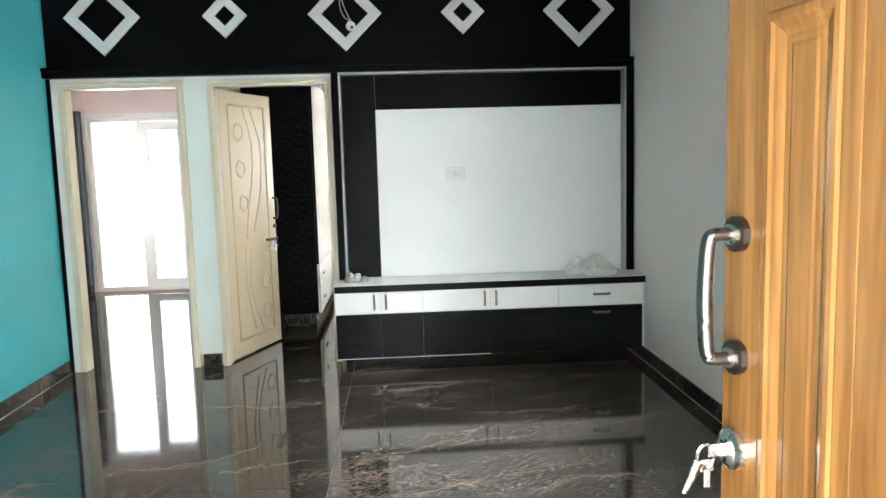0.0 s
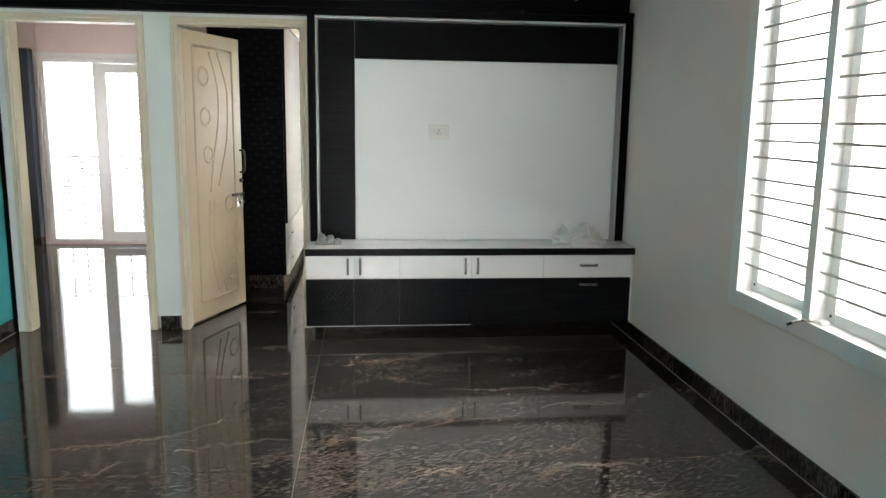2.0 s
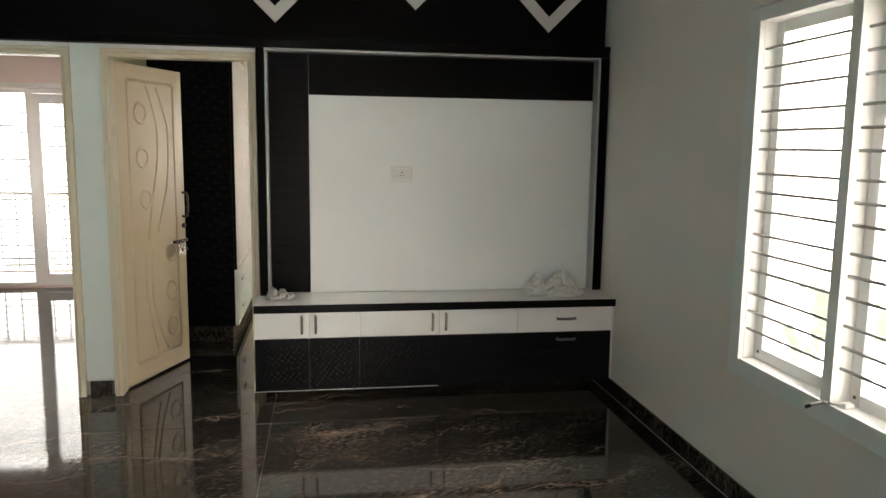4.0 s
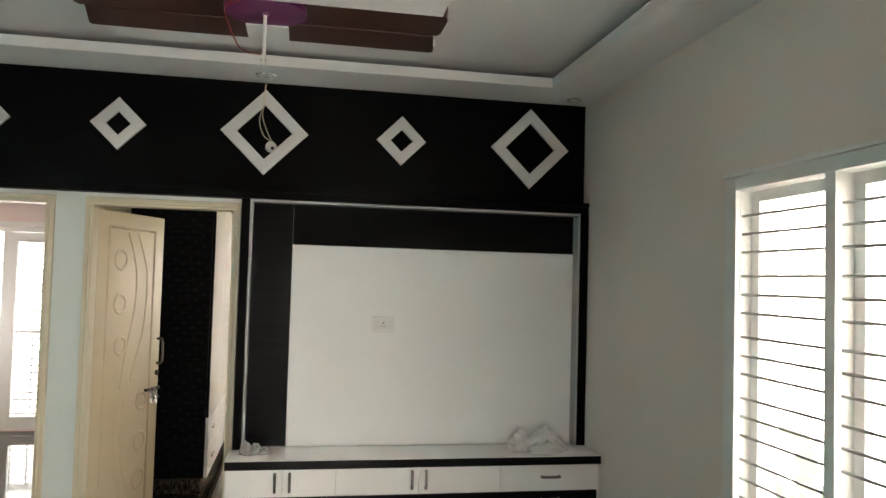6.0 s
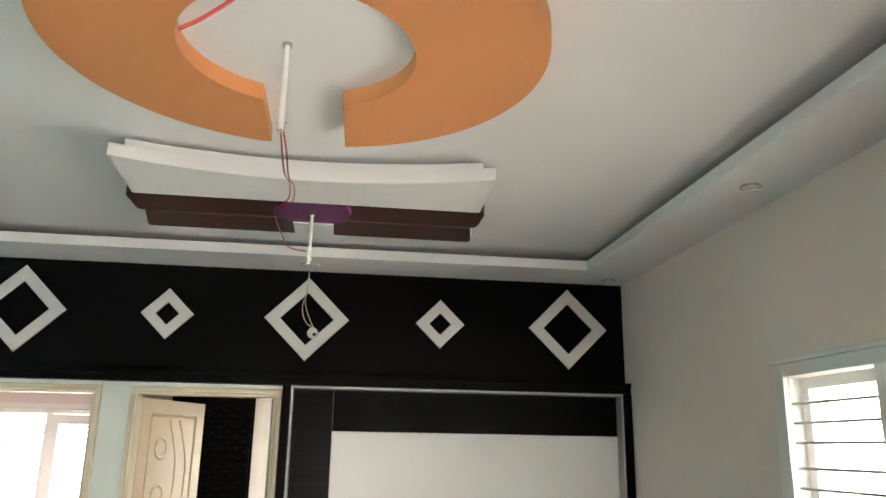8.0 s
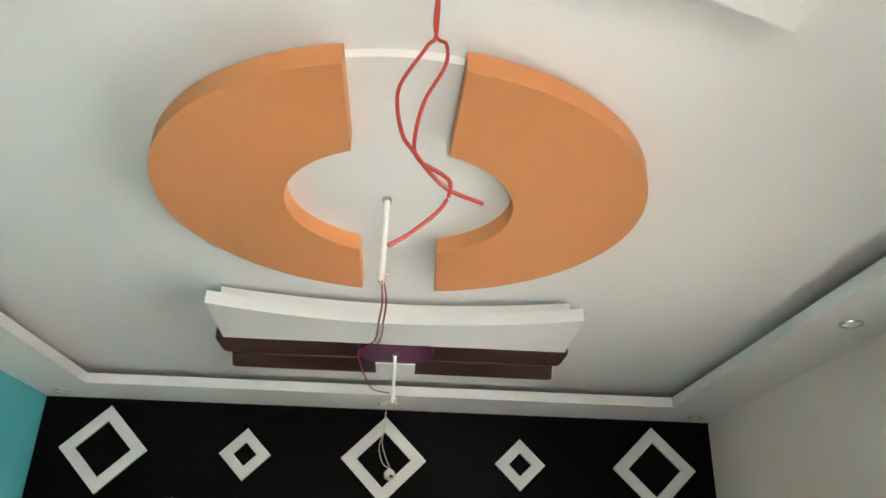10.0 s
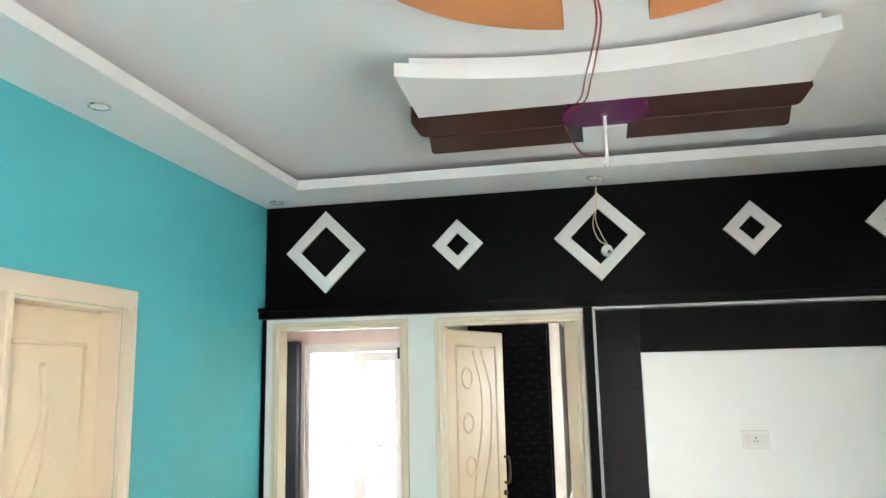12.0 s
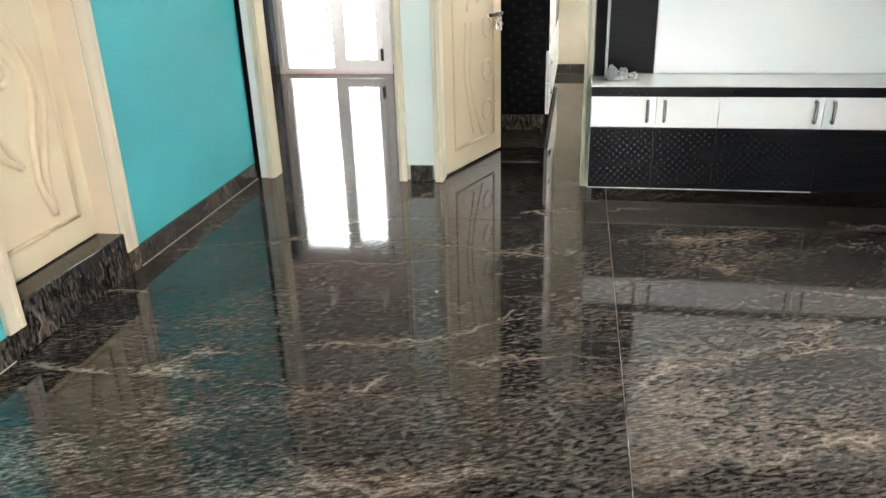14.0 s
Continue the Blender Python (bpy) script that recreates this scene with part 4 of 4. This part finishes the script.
wires("red twin cable looping from one fan rod to the next", [
    [(-0.440, 3.545, 2.757), (-0.436, 3.60, 2.70), (-0.455, 3.95, 2.76), (-0.475, 4.45, 2.90), (-0.50, 4.75, 2.930), (-0.575, 4.95, 2.945), (-0.583, 5.05, 2.93), (-0.54, 5.06, 2.83), (-0.50, 5.05, 2.775), (-0.415, 5.04, 2.757)],
    [(-0.434, 3.545, 2.760), (-0.424, 3.61, 2.71), (-0.440, 3.95, 2.75), (-0.455, 4.45, 2.885), (-0.48, 4.75, 2.922), (-0.55, 4.93, 2.94)]], 0.0030, M_RED_WIRE)
wires("red cables hanging loose with bare ends", [
    [(CX, 1.85, 2.72), (-0.352, 1.97, 2.52), (-0.345, 2.015, 2.44), (-0.355, 2.015, 2.415), (-0.379, 2.015, 2.368), (-0.382, 2.015, 2.339), (-0.375, 2.015, 2.304), (-0.364, 2.012, 2.285), (-0.345, 2.010, 2.258), (-0.326, 2.015, 2.244), (-0.293, 2.03, 2.240)],
    [(CX + 0.004, 1.85, 2.72), (-0.349, 1.97, 2.52), (-0.347, 2.015, 2.44), (-0.334, 2.015, 2.419), (-0.335, 2.015, 2.391), (-0.355, 2.015, 2.345), (-0.363, 2.018, 2.300), (-0.357, 2.020, 2.279), (-0.334, 2.018, 2.263), (-0.326, 2.015, 2.250), (-0.333, 2.012, 2.225), (-0.360, 2.008, 2.195), (-0.382, 2.005, 2.178)]], 0.0022, M_RED_WIRE)

lights = [(-2.485, 6.14), (-0.460, 6.10), (1.555, 6.14), (1.497, 4.236), (-2.465, 4.34)]
first = None
for x, y in lights:
    if first is None:
        first = thing("downlight", "small round recessed downlight, unlit", "ceiling light", "downlights in the ceiling border", at=(x, y, SOFFIT))
        bm = tube([(0.042 * math.cos(a), 0.042 * math.sin(a), -0.002) for a in np.linspace(0, 2 * math.pi, 28, endpoint=False)], 0.006, 6, True)
        part("ring", bm, M_STEEL, first, "metal ring")
        part("lens", disc(0, 0, 0.038, -0.004, -0.001, 24), M_PLASTIC, first, "white lens")
    else:
        copy_thing(first, pose(x, y, SOFFIT))

# ---- entrance door: teak leaf, open inwards ----
LW, LH = 0.99, 2.08
TURN_OUT = radians(99.0)
teak = thing("entrance_door", "varnished teak panelled door standing open, keys in its lock", "door",
             at=(0.5175, 0.5505, 0.005))
teak.rotation_euler = (0, 0, TURN_OUT)
COLS = ((0.113, 0.238), (0.338, 0.463), (0.563, 0.688), (0.788, 0.913))
ROWS_Z = ((0.18, 0.74), (0.86, 1.675), (1.80, 1.965))


def panel_leaf():
    """Stiles, muntins and rails round the raised panels."""
    bm = bmesh.new()
    for a, b in ((0, 0.113), (0.238, 0.338), (0.463, 0.563), (0.688, 0.759), (0.759, 0.788), (0.913, LW)):
        add_box(bm, a, b, 0, 0.036, 0, LH, 0.002)
    for x0, x1 in COLS:
        for a, b in ((0, 0.18), (0.74, 0.86), (1.675, 1.80), (1.965, LH)):
            add_box(bm, x0, x1, 0.0005, 0.0355, a, b)
    return bm


part("stiles_and_rails", panel_leaf(), M_TEAK, teak)
for x0, x1 in COLS:
    for z0, z1 in ROWS_Z:
        pn = bmesh.new()
        for side in (1, -1):
            prev = None
            for inset, dep in ((0.0, 0.017), (0.004, 0.0202), (0.012, 0.0206), (0.016, 0.0175), (0.021, 0.0163), (0.030, 0.0120), (0.034, 0.0126), (0.040, 0.0126), (0.044, 0.0143)):
                ring = [pn.verts.new((x, 0.018 + side * dep, z)) for x, z in ((x0 + inset, z0 + inset), (x1 - inset, z0 + inset), (x1 - inset, z1 - inset), (x0 + inset, z1 - inset))]
                if prev:
                    for k in range(4):
                        pn.faces.new((prev[k], prev[(k + 1) % 4], ring[(k + 1) % 4], ring[k]))
                prev = ring
            pn.faces.new(prev)
        part("raised_panel", pn, M_TEAK, teak)
HX, F = LW - 0.034, 0.0365
ZT, ZB, ZL = 1.412, 1.253, 1.130
bar = spline([(HX, F, ZT), (HX, F + 0.034, ZT), (HX + 0.001, F + 0.043, ZT - 0.008), (HX + 0.002, F + 0.046, ZT - 0.045), (HX + 0.002, F + 0.047, (ZT + ZB) / 2), (HX + 0.002, F + 0.046, ZB + 0.045), (HX + 0.001, F + 0.043, ZB + 0.008), (HX, F + 0.034, ZB), (HX, F, ZB)], 6)
ph = smooth(part("pull_handle", tube(bar, [0.0080 + 0.0020 * math.sin(math.pi * k / (len(bar) - 1)) for k in range(len(bar))], 12), M_DARK_STEEL, teak, "brushed steel pull handle"))
for z in (ZT, ZB):
    part("rose", tube([(HX, F - 0.001, z), (HX, F + 0.009, z), (HX, F + 0.012, z)], [0.0225, 0.0225, 0.0185], 28), M_BRONZE, ph, "dark bronze rose")
    part("collar", tube([(HX, F + 0.0121, z), (HX, F + 0.016, z)], 0.0132, 20), M_STEEL, ph, "bright steel collar")
lk = part("lock", tube([(HX, F - 0.001, ZL), (HX, F + 0.011, ZL), (HX, F + 0.015, ZL)], [0.0265, 0.0265, 0.020], 28), M_STEEL, teak, "steel lock cylinder")
part("key", boxes([(HX - 0.001, HX + 0.001, F + 0.012, F + 0.040, ZL - 0.007, ZL + 0.009)]), M_STEEL, lk)
part("key_ring", tube([(HX, F + 0.044 + 0.012 * math.cos(a), ZL - 0.006 + 0.016 * math.sin(a)) for a in np.linspace(0, 2 * math.pi, 24, endpoint=False)], 0.002, 6, True), M_STEEL, lk, "steel split ring")
part("key", boxes([(HX + 0.003, HX + 0.005, F + 0.034, F + 0.043, ZL - 0.050, ZL - 0.022), (HX + 0.003, HX + 0.005, F + 0.030, F + 0.048, ZL - 0.028, ZL - 0.012)], 0.0008), M_STEEL, lk)
part("key", tube([(HX, F + 0.054, ZL - 0.012), (HX, F + 0.064, ZL - 0.034), (HX, F + 0.074, ZL - 0.052)], [0.006, 0.0042, 0.003], 6), M_STEEL, lk)
ent = thing("door_4", "teak entrance door frame", "door frame", kind="structure")
part("jamb", boxes([(-0.549, -0.49, 0.315, 0.520, 0.002, 2.10), (0.500, 0.534, 0.315, 0.520, 0.002, 2.10)], 0.003), M_TEAK, ent)
part("head", box(-0.549, 0.534, 0.315, 0.520, 2.101, 2.158, 0.003), M_TEAK, ent)

# ---- floor slabs ----
floor = tagged(part("floor", boxes([(XL - 0.2, XR + 0.2, YN - 0.23, YB + 0.2, -0.15, -0.004), (-4.8, XL - 0.201, 6.25, YB + 0.2, -0.15, -0.004)]), M_GROUT), "polished dark granite floor in large slabs", "floor", kind="structure")
for xa, xb, rows in ((-4.6, -2.62, (6.37, 7.29, 8.93, 10.1)), (-2.62, -0.475, (0.27, 0.72, 2.36, 4.00, 5.645, 7.29, 8.93, 10.1)), (-0.475, 1.70, (0.27, 0.72, 2.36, 4.00, 5.645, 7.29, 8.93, 10.1))):
    for ya, yb in zip(rows, rows[1:]):
        part("granite_slab", box(xa + 0.0012, xb - 0.0012, ya + 0.0012, yb - 0.0012, -0.02, 0.0), M_GRANITE, floor)
